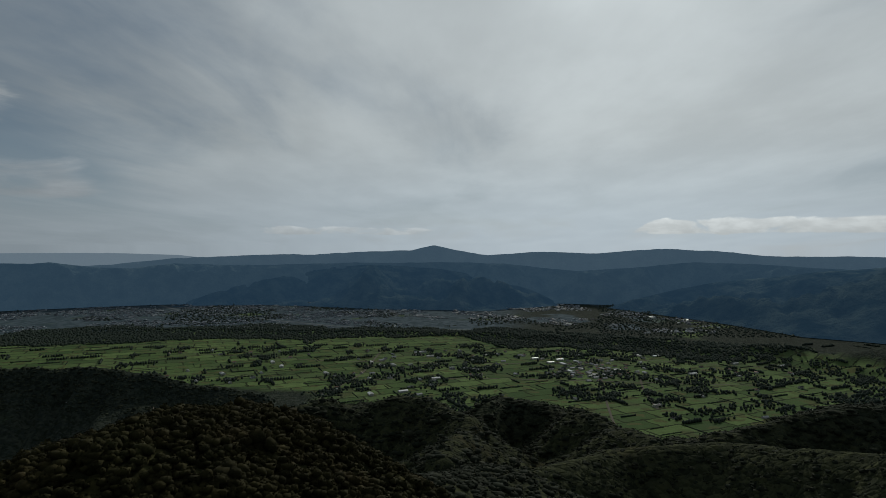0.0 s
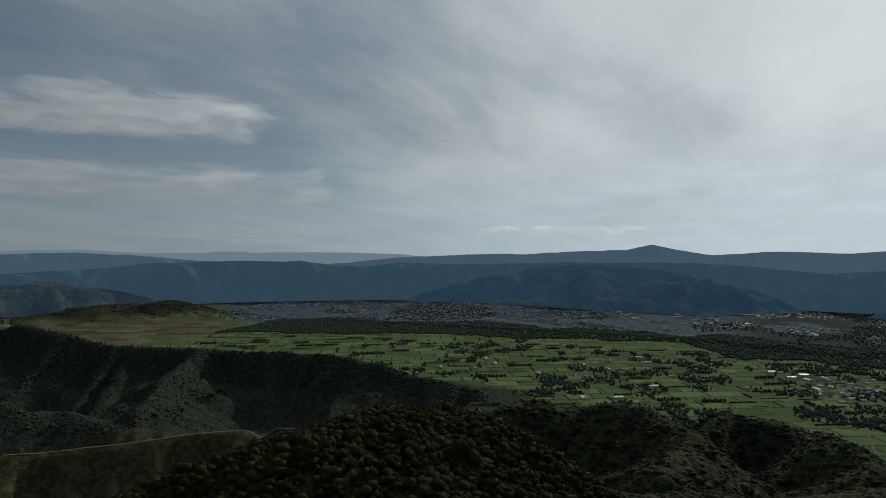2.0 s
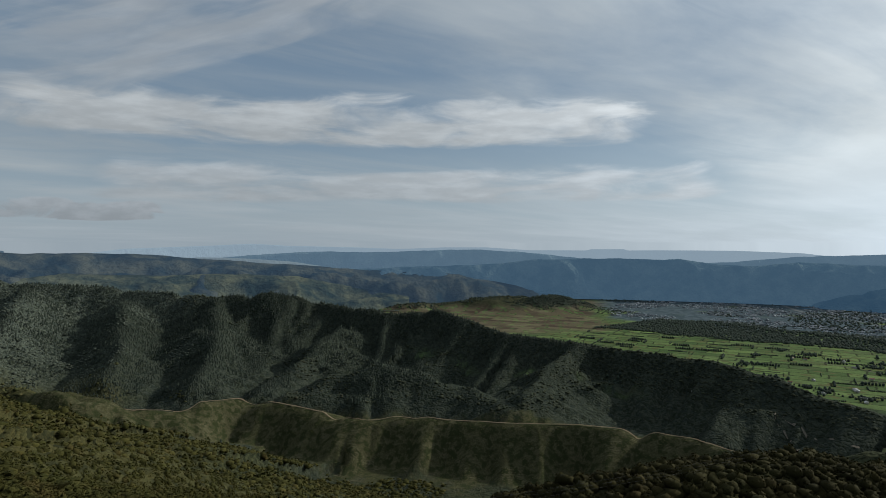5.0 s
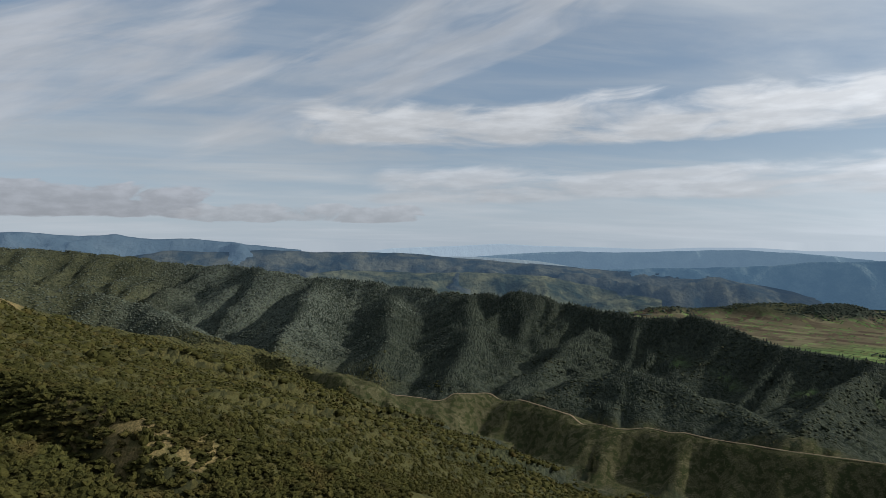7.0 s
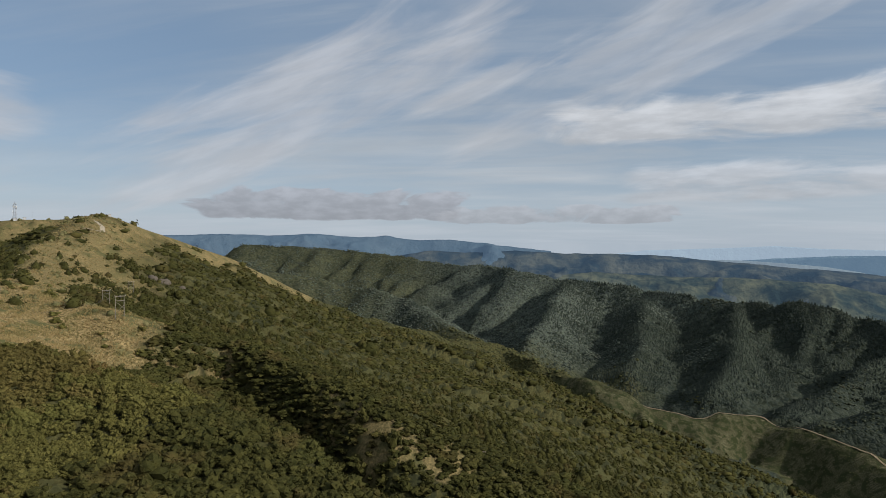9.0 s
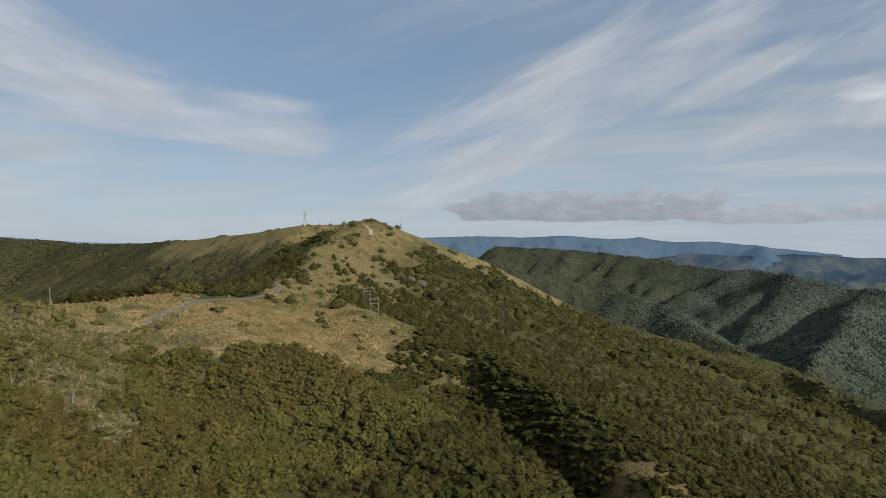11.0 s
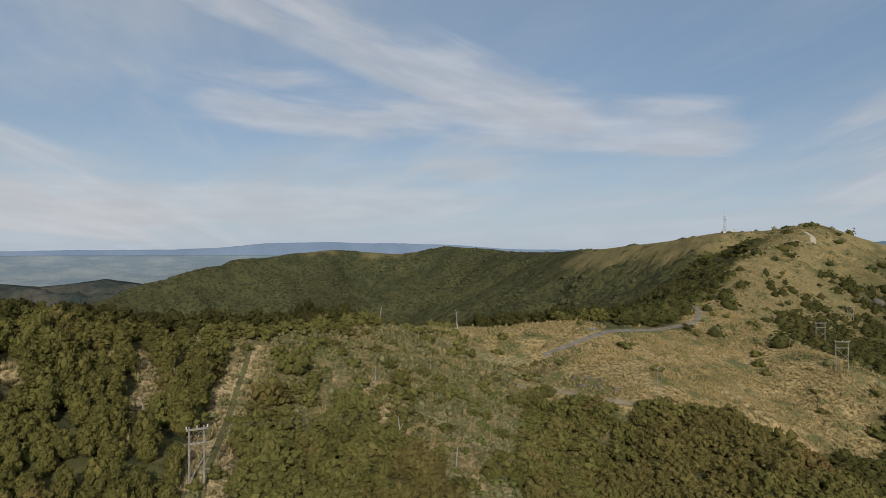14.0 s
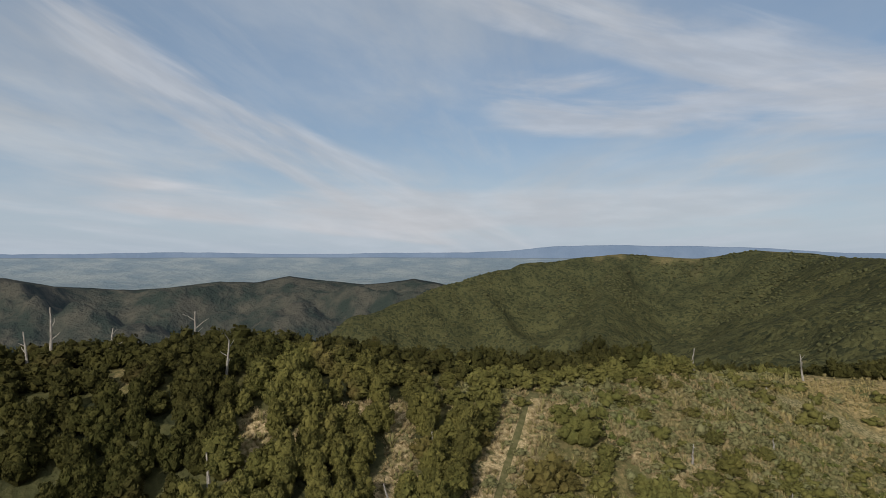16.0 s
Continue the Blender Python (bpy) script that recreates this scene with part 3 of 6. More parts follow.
def build_ground():
    fine = np.arange(-46, 229, 0.43)
    coarse = np.arange(229, 314, 2.5)
    turn = np.radians(np.concatenate([fine, coarse]))
    ring = np.concatenate([[14.0, 26.0], 40.0 * np.exp(np.linspace(0, 1, 500) * math.log(4860 / 40.0))])
    a, r = np.meshgrid(turn, ring)
    x, y = CENTRE[0] - np.sin(a) * r, CENTRE[1] + np.cos(a) * r
    x, y, r = x.ravel(), y.ravel(), r.ravel()
    z = height(x, y)
    tus, fel, pas = masks(x, y, z)
    wooded = step(0.35, 0.0, tus) * (1 - fel) * (1 - pas) * step(380, 560, r)
    small, large = step(1500, 900, r), step(2600, 1500, r) * step(900, 1500, r)
    z = z + wooded * (3.0 * small * domes(x, y, 8) + 1.8 * large * domes(x, y, 12))
    columns, rows = len(turn), len(ring)
    index = np.arange(rows * columns).reshape(rows, columns)
    b = np.roll(index, -1, axis=1)
    faces = np.stack([index[:-1], index[1:], b[1:], b[:-1]], -1).reshape(-1, 4)
    middle = len(x)
    x, y, z, r = np.append(x, CENTRE[0]), np.append(y, CENTRE[1]), np.append(z, z[:columns].mean()), np.append(r, 0.0)
    tus, fel, pas = np.append(tus, 0.0), np.append(fel, 0.0), np.append(pas, 0.0)
    cap = [(middle, int(q), int(w)) for q, w in zip(index[0], b[0])]
    mesh = bpy.data.meshes.new("ground")
    mesh.from_pydata(np.stack([x, y, z], -1).tolist(), [], faces[:, ::-1].tolist() + cap)
    bearing = np.degrees(np.arctan2(-x, y))
    ragged = fbm(x, y, 220, 3)
    pine = step(-2500, -2300, x + 0.3 * y + 250 * ragged) * step(150, 450, y + 250 * ragged)
    pine = np.maximum(pine, step(500, 800, x) * step(1300, 1500, y))
    plough = step(37.5, 39.5, bearing + 2 * ragged) * step(2750, 2950, np.hypot(x, y) + 160 * ragged)
    town = step(2830, 2980, y + 0.12 * np.abs(x) + 160 * ragged) * step(-0.35, -0.1, ragged + 0.2) * step(40, 37.5, bearing) * step(-22, -17, bearing)
    pine = pine * step(950, 1250, r)
    ragged_small = fbm(x, y, 7, 3)
    straw = step(1.6, -0.6, np.min([along(x, y, line)[0] - 0.85 * wide for line, wide, _, _ in TUSSOCK[3:7]], axis=0) + 2.0 * ragged_small)
    scrub = inside(x, y, OPEN_SCRUB) * step(-0.5, 0.2, ragged_small) * (1 - straw)
    pas = pas * (1 - step(-4, -9, bearing) * step(2450, 2600, np.hypot(x, y) + 150 * ragged) * step(0.35, 0.15, ragged))
    for name, values in (("tussock", tus), ("felled", fel), ("pasture", pas), ("plough", plough), ("town", town), ("pine", pine), ("straw", straw), ("scrub", scrub)):
        mesh.attributes.new(name, "FLOAT", "POINT").data.foreach_set("value", values.astype(np.float32))
    mesh.shade_smooth()
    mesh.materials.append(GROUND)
    return tagged(new("ground", mesh), "bush-covered hills, tussock ridge and green valley floor", "ground", kind="structure")


build_ground()


# ---- far ranges ----
def far_range(name, label, distance, skyline, foot, mat, rough=1.0, seed=0, depth=800.0, relief=170.0, bend=0.8):
    """A range of hills round the rim: skyline rows are (azimuth left of +y, elevation), both in degrees."""
    az = np.arange(skyline[0][0], skyline[-1][0], 0.22)
    el = np.interp(az, [s[0] for s in skyline], [s[1] for s in skyline])
    el = el + rough * (0.10 * fbm(az + seed, az * 0 + seed, 4.0, 4) + 0.05 * fbm(az + seed, az * 0 + 3 + seed, 0.9, 3))
    levels = np.linspace(0, 1, 26)
    a, v = np.meshgrid(np.radians(az), levels)
    if isinstance(depth, list):
        depth = np.interp(az, [s[0] for s in depth], [s[1] for s in depth])[None]
    r = distance - (1 - v) * depth
    x, y = -np.sin(a) * r, np.cos(a) * r
    crest = np.tile(np.tan(np.radians(el)) * distance, (len(levels), 1))
    ridged = 1 - 2.2 * np.abs(fbm(x + 900 * seed, y, 620, 2)) - 0.7 * np.abs(fbm(x, y + 500 * seed, 170, 4))
    h = foot + (crest - foot) * v**bend + relief * (ridged - 0.35) * np.clip(v * 3, 0, 1) * np.clip((1 - v) * 2.5, 0, 1)
    limit = crest / distance * r - 6 * (1 - v)
    h = BASE + np.maximum(np.minimum(h, np.where(v < 1, limit, crest)), foot - 14)
    back = np.stack([-np.sin(a[-1]) * (distance + 15), np.cos(a[-1]) * (distance + 15), np.full(len(az), BASE + foot - 60)], -1)
    points = np.concatenate([np.stack([x.ravel(), y.ravel(), h.ravel()], -1), back])
    c = len(az)
    index = np.arange((len(levels) + 1) * c).reshape(-1, c)
    faces = np.stack([index[:-1, :-1], index[:-1, 1:], index[1:, 1:], index[1:, :-1]], -1).reshape(-1, 4)
    mesh = bpy.data.meshes.new(name)
    mesh.from_pydata(points.tolist(), [], faces[:, ::-1].tolist())
    mesh.shade_smooth()
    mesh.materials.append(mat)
    return tagged(new(name, mesh), label, "hills", kind="structure")


# bluish base colours and emission strengths stand in for aerial haze
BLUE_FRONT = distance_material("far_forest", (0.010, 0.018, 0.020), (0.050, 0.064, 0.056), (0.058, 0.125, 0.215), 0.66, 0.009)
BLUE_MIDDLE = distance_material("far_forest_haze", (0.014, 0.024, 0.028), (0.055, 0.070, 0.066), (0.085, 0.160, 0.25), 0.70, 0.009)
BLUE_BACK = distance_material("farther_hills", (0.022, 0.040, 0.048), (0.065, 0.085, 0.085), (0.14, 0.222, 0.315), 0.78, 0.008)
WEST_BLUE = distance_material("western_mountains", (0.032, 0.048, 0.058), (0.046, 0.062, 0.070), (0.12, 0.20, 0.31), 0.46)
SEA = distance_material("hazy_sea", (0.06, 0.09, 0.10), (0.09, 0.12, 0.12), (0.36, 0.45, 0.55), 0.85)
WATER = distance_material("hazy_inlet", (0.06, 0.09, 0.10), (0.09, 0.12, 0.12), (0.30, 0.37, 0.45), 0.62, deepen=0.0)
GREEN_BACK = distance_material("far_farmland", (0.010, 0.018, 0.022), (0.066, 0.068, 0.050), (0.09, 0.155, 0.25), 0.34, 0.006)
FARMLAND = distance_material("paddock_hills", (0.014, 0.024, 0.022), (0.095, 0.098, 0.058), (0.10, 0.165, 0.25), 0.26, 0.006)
HAZY_SOUTH = distance_material("hazy_south_hills", (0.022, 0.028, 0.020), (0.062, 0.056, 0.040), (0.13, 0.18, 0.25), 0.10, 0.009)
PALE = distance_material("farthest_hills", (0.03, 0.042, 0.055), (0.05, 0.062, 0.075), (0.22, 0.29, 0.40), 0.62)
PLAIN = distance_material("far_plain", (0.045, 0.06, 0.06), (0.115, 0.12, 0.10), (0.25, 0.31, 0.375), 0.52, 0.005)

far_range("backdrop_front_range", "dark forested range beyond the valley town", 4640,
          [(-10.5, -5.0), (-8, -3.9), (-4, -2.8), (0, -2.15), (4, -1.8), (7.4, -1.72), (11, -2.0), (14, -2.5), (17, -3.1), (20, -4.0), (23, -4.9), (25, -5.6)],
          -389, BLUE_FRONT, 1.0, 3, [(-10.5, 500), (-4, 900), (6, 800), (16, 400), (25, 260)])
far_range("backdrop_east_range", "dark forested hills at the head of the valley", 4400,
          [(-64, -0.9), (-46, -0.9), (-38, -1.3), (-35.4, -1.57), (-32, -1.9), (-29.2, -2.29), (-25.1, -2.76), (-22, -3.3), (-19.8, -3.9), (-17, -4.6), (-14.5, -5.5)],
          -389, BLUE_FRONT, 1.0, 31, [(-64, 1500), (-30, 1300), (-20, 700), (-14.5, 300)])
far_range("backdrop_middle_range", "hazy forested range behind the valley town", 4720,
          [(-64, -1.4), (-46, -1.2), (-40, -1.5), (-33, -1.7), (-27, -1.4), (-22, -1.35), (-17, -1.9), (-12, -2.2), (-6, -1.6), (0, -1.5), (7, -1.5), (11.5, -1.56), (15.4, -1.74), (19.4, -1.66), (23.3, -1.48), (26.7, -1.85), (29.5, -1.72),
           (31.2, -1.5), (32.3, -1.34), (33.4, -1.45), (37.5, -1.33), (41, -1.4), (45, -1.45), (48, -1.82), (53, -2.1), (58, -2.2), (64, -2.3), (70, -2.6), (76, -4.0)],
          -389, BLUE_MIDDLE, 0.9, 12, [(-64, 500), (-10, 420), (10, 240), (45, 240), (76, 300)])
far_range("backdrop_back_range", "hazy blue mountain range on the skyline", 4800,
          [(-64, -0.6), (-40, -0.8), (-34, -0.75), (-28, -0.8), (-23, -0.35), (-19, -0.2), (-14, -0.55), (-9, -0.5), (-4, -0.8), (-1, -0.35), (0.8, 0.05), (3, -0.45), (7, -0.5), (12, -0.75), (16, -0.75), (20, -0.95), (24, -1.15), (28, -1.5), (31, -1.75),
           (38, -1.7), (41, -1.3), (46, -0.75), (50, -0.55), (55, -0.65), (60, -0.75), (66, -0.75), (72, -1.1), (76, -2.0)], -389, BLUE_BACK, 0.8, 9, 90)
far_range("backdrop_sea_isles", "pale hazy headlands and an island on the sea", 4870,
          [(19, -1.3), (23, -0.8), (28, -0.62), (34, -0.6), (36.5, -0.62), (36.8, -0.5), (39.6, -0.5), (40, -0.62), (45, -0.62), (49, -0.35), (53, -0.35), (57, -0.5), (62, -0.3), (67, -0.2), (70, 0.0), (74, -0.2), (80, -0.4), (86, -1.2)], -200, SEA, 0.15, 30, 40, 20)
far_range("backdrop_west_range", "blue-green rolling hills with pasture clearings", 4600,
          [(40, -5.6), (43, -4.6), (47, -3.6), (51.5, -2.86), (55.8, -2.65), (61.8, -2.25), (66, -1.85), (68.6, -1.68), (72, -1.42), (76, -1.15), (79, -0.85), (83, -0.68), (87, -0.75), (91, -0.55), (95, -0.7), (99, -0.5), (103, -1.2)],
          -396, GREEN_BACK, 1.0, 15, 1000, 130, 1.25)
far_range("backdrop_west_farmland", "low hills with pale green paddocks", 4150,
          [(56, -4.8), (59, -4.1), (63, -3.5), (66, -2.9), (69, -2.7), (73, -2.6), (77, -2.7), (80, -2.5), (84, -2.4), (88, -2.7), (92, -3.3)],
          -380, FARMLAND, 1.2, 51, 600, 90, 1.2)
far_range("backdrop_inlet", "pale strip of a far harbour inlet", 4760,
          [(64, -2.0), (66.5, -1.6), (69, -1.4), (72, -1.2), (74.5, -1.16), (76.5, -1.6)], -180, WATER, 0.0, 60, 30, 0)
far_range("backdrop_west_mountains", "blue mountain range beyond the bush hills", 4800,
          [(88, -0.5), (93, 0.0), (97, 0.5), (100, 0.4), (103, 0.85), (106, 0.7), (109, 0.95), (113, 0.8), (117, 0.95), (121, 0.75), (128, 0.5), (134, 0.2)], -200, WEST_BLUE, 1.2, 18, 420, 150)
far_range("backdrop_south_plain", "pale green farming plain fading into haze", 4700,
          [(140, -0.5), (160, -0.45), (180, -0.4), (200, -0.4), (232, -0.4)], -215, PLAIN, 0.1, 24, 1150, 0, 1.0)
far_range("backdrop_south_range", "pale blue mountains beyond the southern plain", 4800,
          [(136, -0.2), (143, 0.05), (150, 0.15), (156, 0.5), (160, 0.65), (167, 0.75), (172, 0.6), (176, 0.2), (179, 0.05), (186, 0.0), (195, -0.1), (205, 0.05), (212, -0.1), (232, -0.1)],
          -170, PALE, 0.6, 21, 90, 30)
far_range("backdrop_hazy_hills", "hazy grey-blue bush hills before the plain", 3150,
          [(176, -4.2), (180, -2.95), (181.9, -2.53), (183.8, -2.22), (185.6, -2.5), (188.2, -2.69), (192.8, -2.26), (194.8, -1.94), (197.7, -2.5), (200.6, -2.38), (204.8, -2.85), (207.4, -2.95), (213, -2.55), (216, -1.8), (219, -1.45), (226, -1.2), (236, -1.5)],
          -330, HAZY_SOUTH, 0.5, 44, 900, 150)


# ---- plants ----
def foliage(name, dark, mid, tip, dry=(0.10, 0.07, 0.03), dryness=0.1):
    mat, n, shader = material(name, 0.9, 0.04)
    p = position(n)
    island = n.add("ShaderNodeNewGeometry").outputs["Random Per Island"]
    colour = n.mix(n.ramp(n.noise(p, 0.16, 3), 0.35, 0.65), dark, mid)
    colour = n.mix(n.ramp(n.noise(p, 0.035, 4), 0.50, 0.66, 0.0, 0.6), colour, (mid[0] * 0.92, mid[1] * 1.03, mid[2] * 1.02))
    colour = n.mix(n.ramp(n.noise(p, 4.0, 4, 0.7), 0.46, 0.72, 0.0, 0.62), colour, tip)
    colour = n.mix(n.ramp(n.noise(p, 0.06, 3), 0.62 - dryness, 0.72, 0.0, 0.7), colour, dry)
    colour = n.mix(n.math("MULTIPLY", n.math("POWER", island, 3.0), 0.42), colour, tip)
    n.put(shader.inputs["Base Color"], colour)
    bump(n, shader, n.noise(p, 3.4, 5, 0.7), 0.7, 0.3)
    return mat


BUSH = foliage("bush_leaves", (0.046, 0.045, 0.013), (0.078, 0.073, 0.021), (0.136, 0.122, 0.038), (0.112, 0.082, 0.031), dryness=0.04)
# FACE: lighter leaves, also for the lit part of the columnar trees
FACE = foliage("face_leaves", (0.037, 0.036, 0.011), (0.066, 0.061, 0.017), (0.132, 0.116, 0.034), (0.098, 0.070, 0.027), dryness=0.06)
BROWN = foliage("brown_tipped_leaves", (0.047, 0.041, 0.013), (0.080, 0.067, 0.021), (0.136, 0.106, 0.036), (0.112, 0.072, 0.029), dryness=0.06)
# DARK: crest and gully leaves; on columnar trees, shade put into the colour
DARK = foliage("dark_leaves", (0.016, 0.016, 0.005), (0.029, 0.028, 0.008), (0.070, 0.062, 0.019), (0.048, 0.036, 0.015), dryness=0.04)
# valley trees: leaf tones blued to carry the haze over the valley
BROAD = foliage("broad_leaves_haze", (0.028, 0.039, 0.033), (0.045, 0.059, 0.046), (0.066, 0.080, 0.058), (0.062, 0.064, 0.048), 0.1)
# darker copy of the broad leaves; backlit slope shade is in the tone
DEEP = foliage("shaded_leaves", (0.012, 0.016, 0.011), (0.022, 0.027, 0.017), (0.036, 0.040, 0.024), (0.035, 0.034, 0.021), 0.1)
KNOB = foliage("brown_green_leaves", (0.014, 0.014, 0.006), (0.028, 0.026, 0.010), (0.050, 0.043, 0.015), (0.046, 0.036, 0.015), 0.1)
# leaf tones paled towards blue-grey, so haze sits in the colour
FAR_BUSH = foliage("far_bush_haze", (0.048, 0.059, 0.050), (0.073, 0.086, 0.068), (0.098, 0.108, 0.082), (0.086, 0.086, 0.064), 0.1)
SOUTH = foliage("southern_leaves", (0.030, 0.032, 0.015), (0.050, 0.050, 0.022), (0.080, 0.078, 0.034), (0.070, 0.058, 0.028), 0.1)
SPUR = foliage("spur_leaves", (0.022, 0.028, 0.019), (0.037, 0.043, 0.027), (0.058, 0.062, 0.038), (0.050, 0.046, 0.030), 0.1)
SHOULDER = foliage("shoulder_leaves", (0.032, 0.036, 0.016), (0.056, 0.058, 0.024), (0.092, 0.088, 0.038), (0.080, 0.066, 0.032), 0.12)
PINE = foliage("pine_needles", (0.020, 0.027, 0.023), (0.033, 0.042, 0.033), (0.050, 0.058, 0.043), (0.042, 0.044, 0.034), 0.05)
FERN = foliage("fern_fronds", (0.054, 0.062, 0.017), (0.086, 0.094, 0.027), (0.140, 0.142, 0.046), (0.10, 0.095, 0.035), 0.0)
FLANK = foliage("flank_leaves", (0.017, 0.019, 0.006), (0.036, 0.036, 0.011), (0.084, 0.077, 0.023), (0.064, 0.048, 0.018), 0.10)
GREY = foliage("grey_shrub", (0.084, 0.082, 0.034), (0.124, 0.118, 0.052), (0.19, 0.172, 0.086), (0.17, 0.13, 0.062), 0.1)


def straw_material():
    mat, n, shader = material("dry_grass", 0.8, 0.1)
    p = position(n)
    island = n.add("ShaderNodeNewGeometry").outputs["Random Per Island"]
    across = n.add("ShaderNodeSeparateXYZ", p).outputs[0]
    olive = n.ramp(n.math("ADD", across, n.math("MULTIPLY", n.math("SUBTRACT", n.noise(p, 0.05, 3), 0.5), 180.0)), -240.0, -180.0)
    colour = n.mix(n.ramp(n.noise(p, 0.11, 4), 0.38, 0.62), (0.27, 0.20, 0.09), (0.15, 0.13, 0.05))
    colour = n.mix(n.math("MULTIPLY", olive, 0.7), colour, (0.10, 0.105, 0.038))
    colour = n.mix(n.math("MULTIPLY", n.math("POWER", island, 2.0), 0.7), colour, (0.30, 0.23, 0.11))
    n.put(shader.inputs["Base Color"], colour)
    return mat


def wood_material(name, dark, light):
    mat, n, shader = material(name, 0.85, 0.2)
    p = n.add("ShaderNodeMapping", position(n), (0, 0, 0), (0, 0, 0), (1, 1, 0.15)).outputs[0]
    grain = n.noise(p, 9.0, 5, 0.65)
    n.put(shader.inputs["Base Color"], n.mix(n.ramp(grain, 0.35, 0.68), dark, light))
    bump(n, shader, grain, 0.6, 0.03)
    return mat


STRAW = straw_material()
PALE_STRAW = foliage("pale_grass", (0.15, 0.115, 0.055), (0.23, 0.175, 0.09), (0.34, 0.265, 0.15), (0.16, 0.14, 0.06), 0.1)
BARK = wood_material("bark", (0.05, 0.035, 0.022), (0.13, 0.10, 0.07))
DEADWOOD = wood_material("bleached_wood", (0.11, 0.098, 0.083), (0.27, 0.245, 0.21))


def raw_mesh(name, verts, tris, mat, smooth=True):
    """A triangle mesh straight from arrays."""
    mesh = bpy.data.meshes.new(name)
    mesh.vertices.add(len(verts))
    mesh.vertices.foreach_set("co", np.asarray(verts, np.float32).ravel())
    mesh.loops.add(3 * len(tris))
    mesh.loops.foreach_set("vertex_index", np.asarray(tris, np.int32).ravel())
    mesh.polygons.add(len(tris))
    mesh.polygons.foreach_set("loop_start", np.arange(0, 3 * len(tris), 3, dtype=np.int32))
    mesh.polygons.foreach_set("use_smooth", np.full(len(tris), smooth))
    mesh.update(calc_edges=True)
    mesh.validate()
    mesh.materials.append(mat)
    return mesh


def ball(divisions):
    bm = bmesh.new()
    bmesh.ops.create_icosphere(bm, subdivisions=divisions, radius=1.0)
    v = np.array([q.co[:] for q in bm.verts])
    f = np.array([[q.index for q in face.verts] for face in bm.faces])
    bm.free()
    return v, f


BALLS = {k: ball(k) for k in (1, 3)}


def lumps(v, seed, size):
    """Lumpy factor for unit directions."""
    gen = np.random.default_rng(seed)
    total = np.zeros(len(v))
    for q in gen.normal(size=(14, 3)):
        q /= np.linalg.norm(q)
        total += np.exp((v @ q - 1) * size)
    return total


def crown_arrays(seed, form, divisions, tufts, lumpy=0.22, leaf=1.0):
    """A crown one metre high and wide, on z = 0: a lumpy body beset with leafy tufts. form: round or bush."""
    gen = np.random.default_rng(seed)
    v, f = BALLS[divisions]
    v = v / np.linalg.norm(v, axis=1, keepdims=True)
    radius = 0.78 + lumpy * lumps(v, seed, 9.0) + 0.5 * lumpy * (lumps(v, seed + 50, 30.0) - 0.5)

    def shaped(d, rad):
        z = d[:, 2] * 0.5 + 0.5
        width = {"round": np.ones_like(z), "bush": 1.12 - 0.35 * z}[form]
        p = d * rad[:, None] * 0.5
        p[:, 0] *= width
        p[:, 1] *= width
        p[:, 2] = p[:, 2] * 1.15 + 0.42
        return p

    body = shaped(v, radius * (0.9 if tufts >= 60 else 1.0))
    if tufts == 0:
        return body, f
    d = gen.normal(size=(tufts, 3))
    d[:, 2] = np.abs(d[:, 2]) * 0.9 - 0.25
    d /= np.linalg.norm(d, axis=1, keepdims=True)
    rad = 0.80 + lumpy * lumps(d, seed, 9.0)
    root = shaped(d, rad)
    out = d + gen.normal(0, 0.35, (tufts, 3)) + (0, 0, 0.35)
    out /= np.linalg.norm(out, axis=1, keepdims=True)
    across = np.cross(out, gen.normal(size=(tufts, 3)))
    across /= np.linalg.norm(across, axis=1, keepdims=True)
    long = gen.uniform(0.05, 0.115, (tufts, 1)) * leaf
    tuft = np.stack([root - across * long * 0.8 - out * 0.02, root + across * long * 0.8 - out * 0.02, root + out * long], 1)
    t0 = len(body) + 3 * np.arange(tufts)
    return np.concatenate([body, tuft.reshape(-1, 3)]), np.concatenate([f, np.stack([t0, t0 + 1, t0 + 2], -1)])


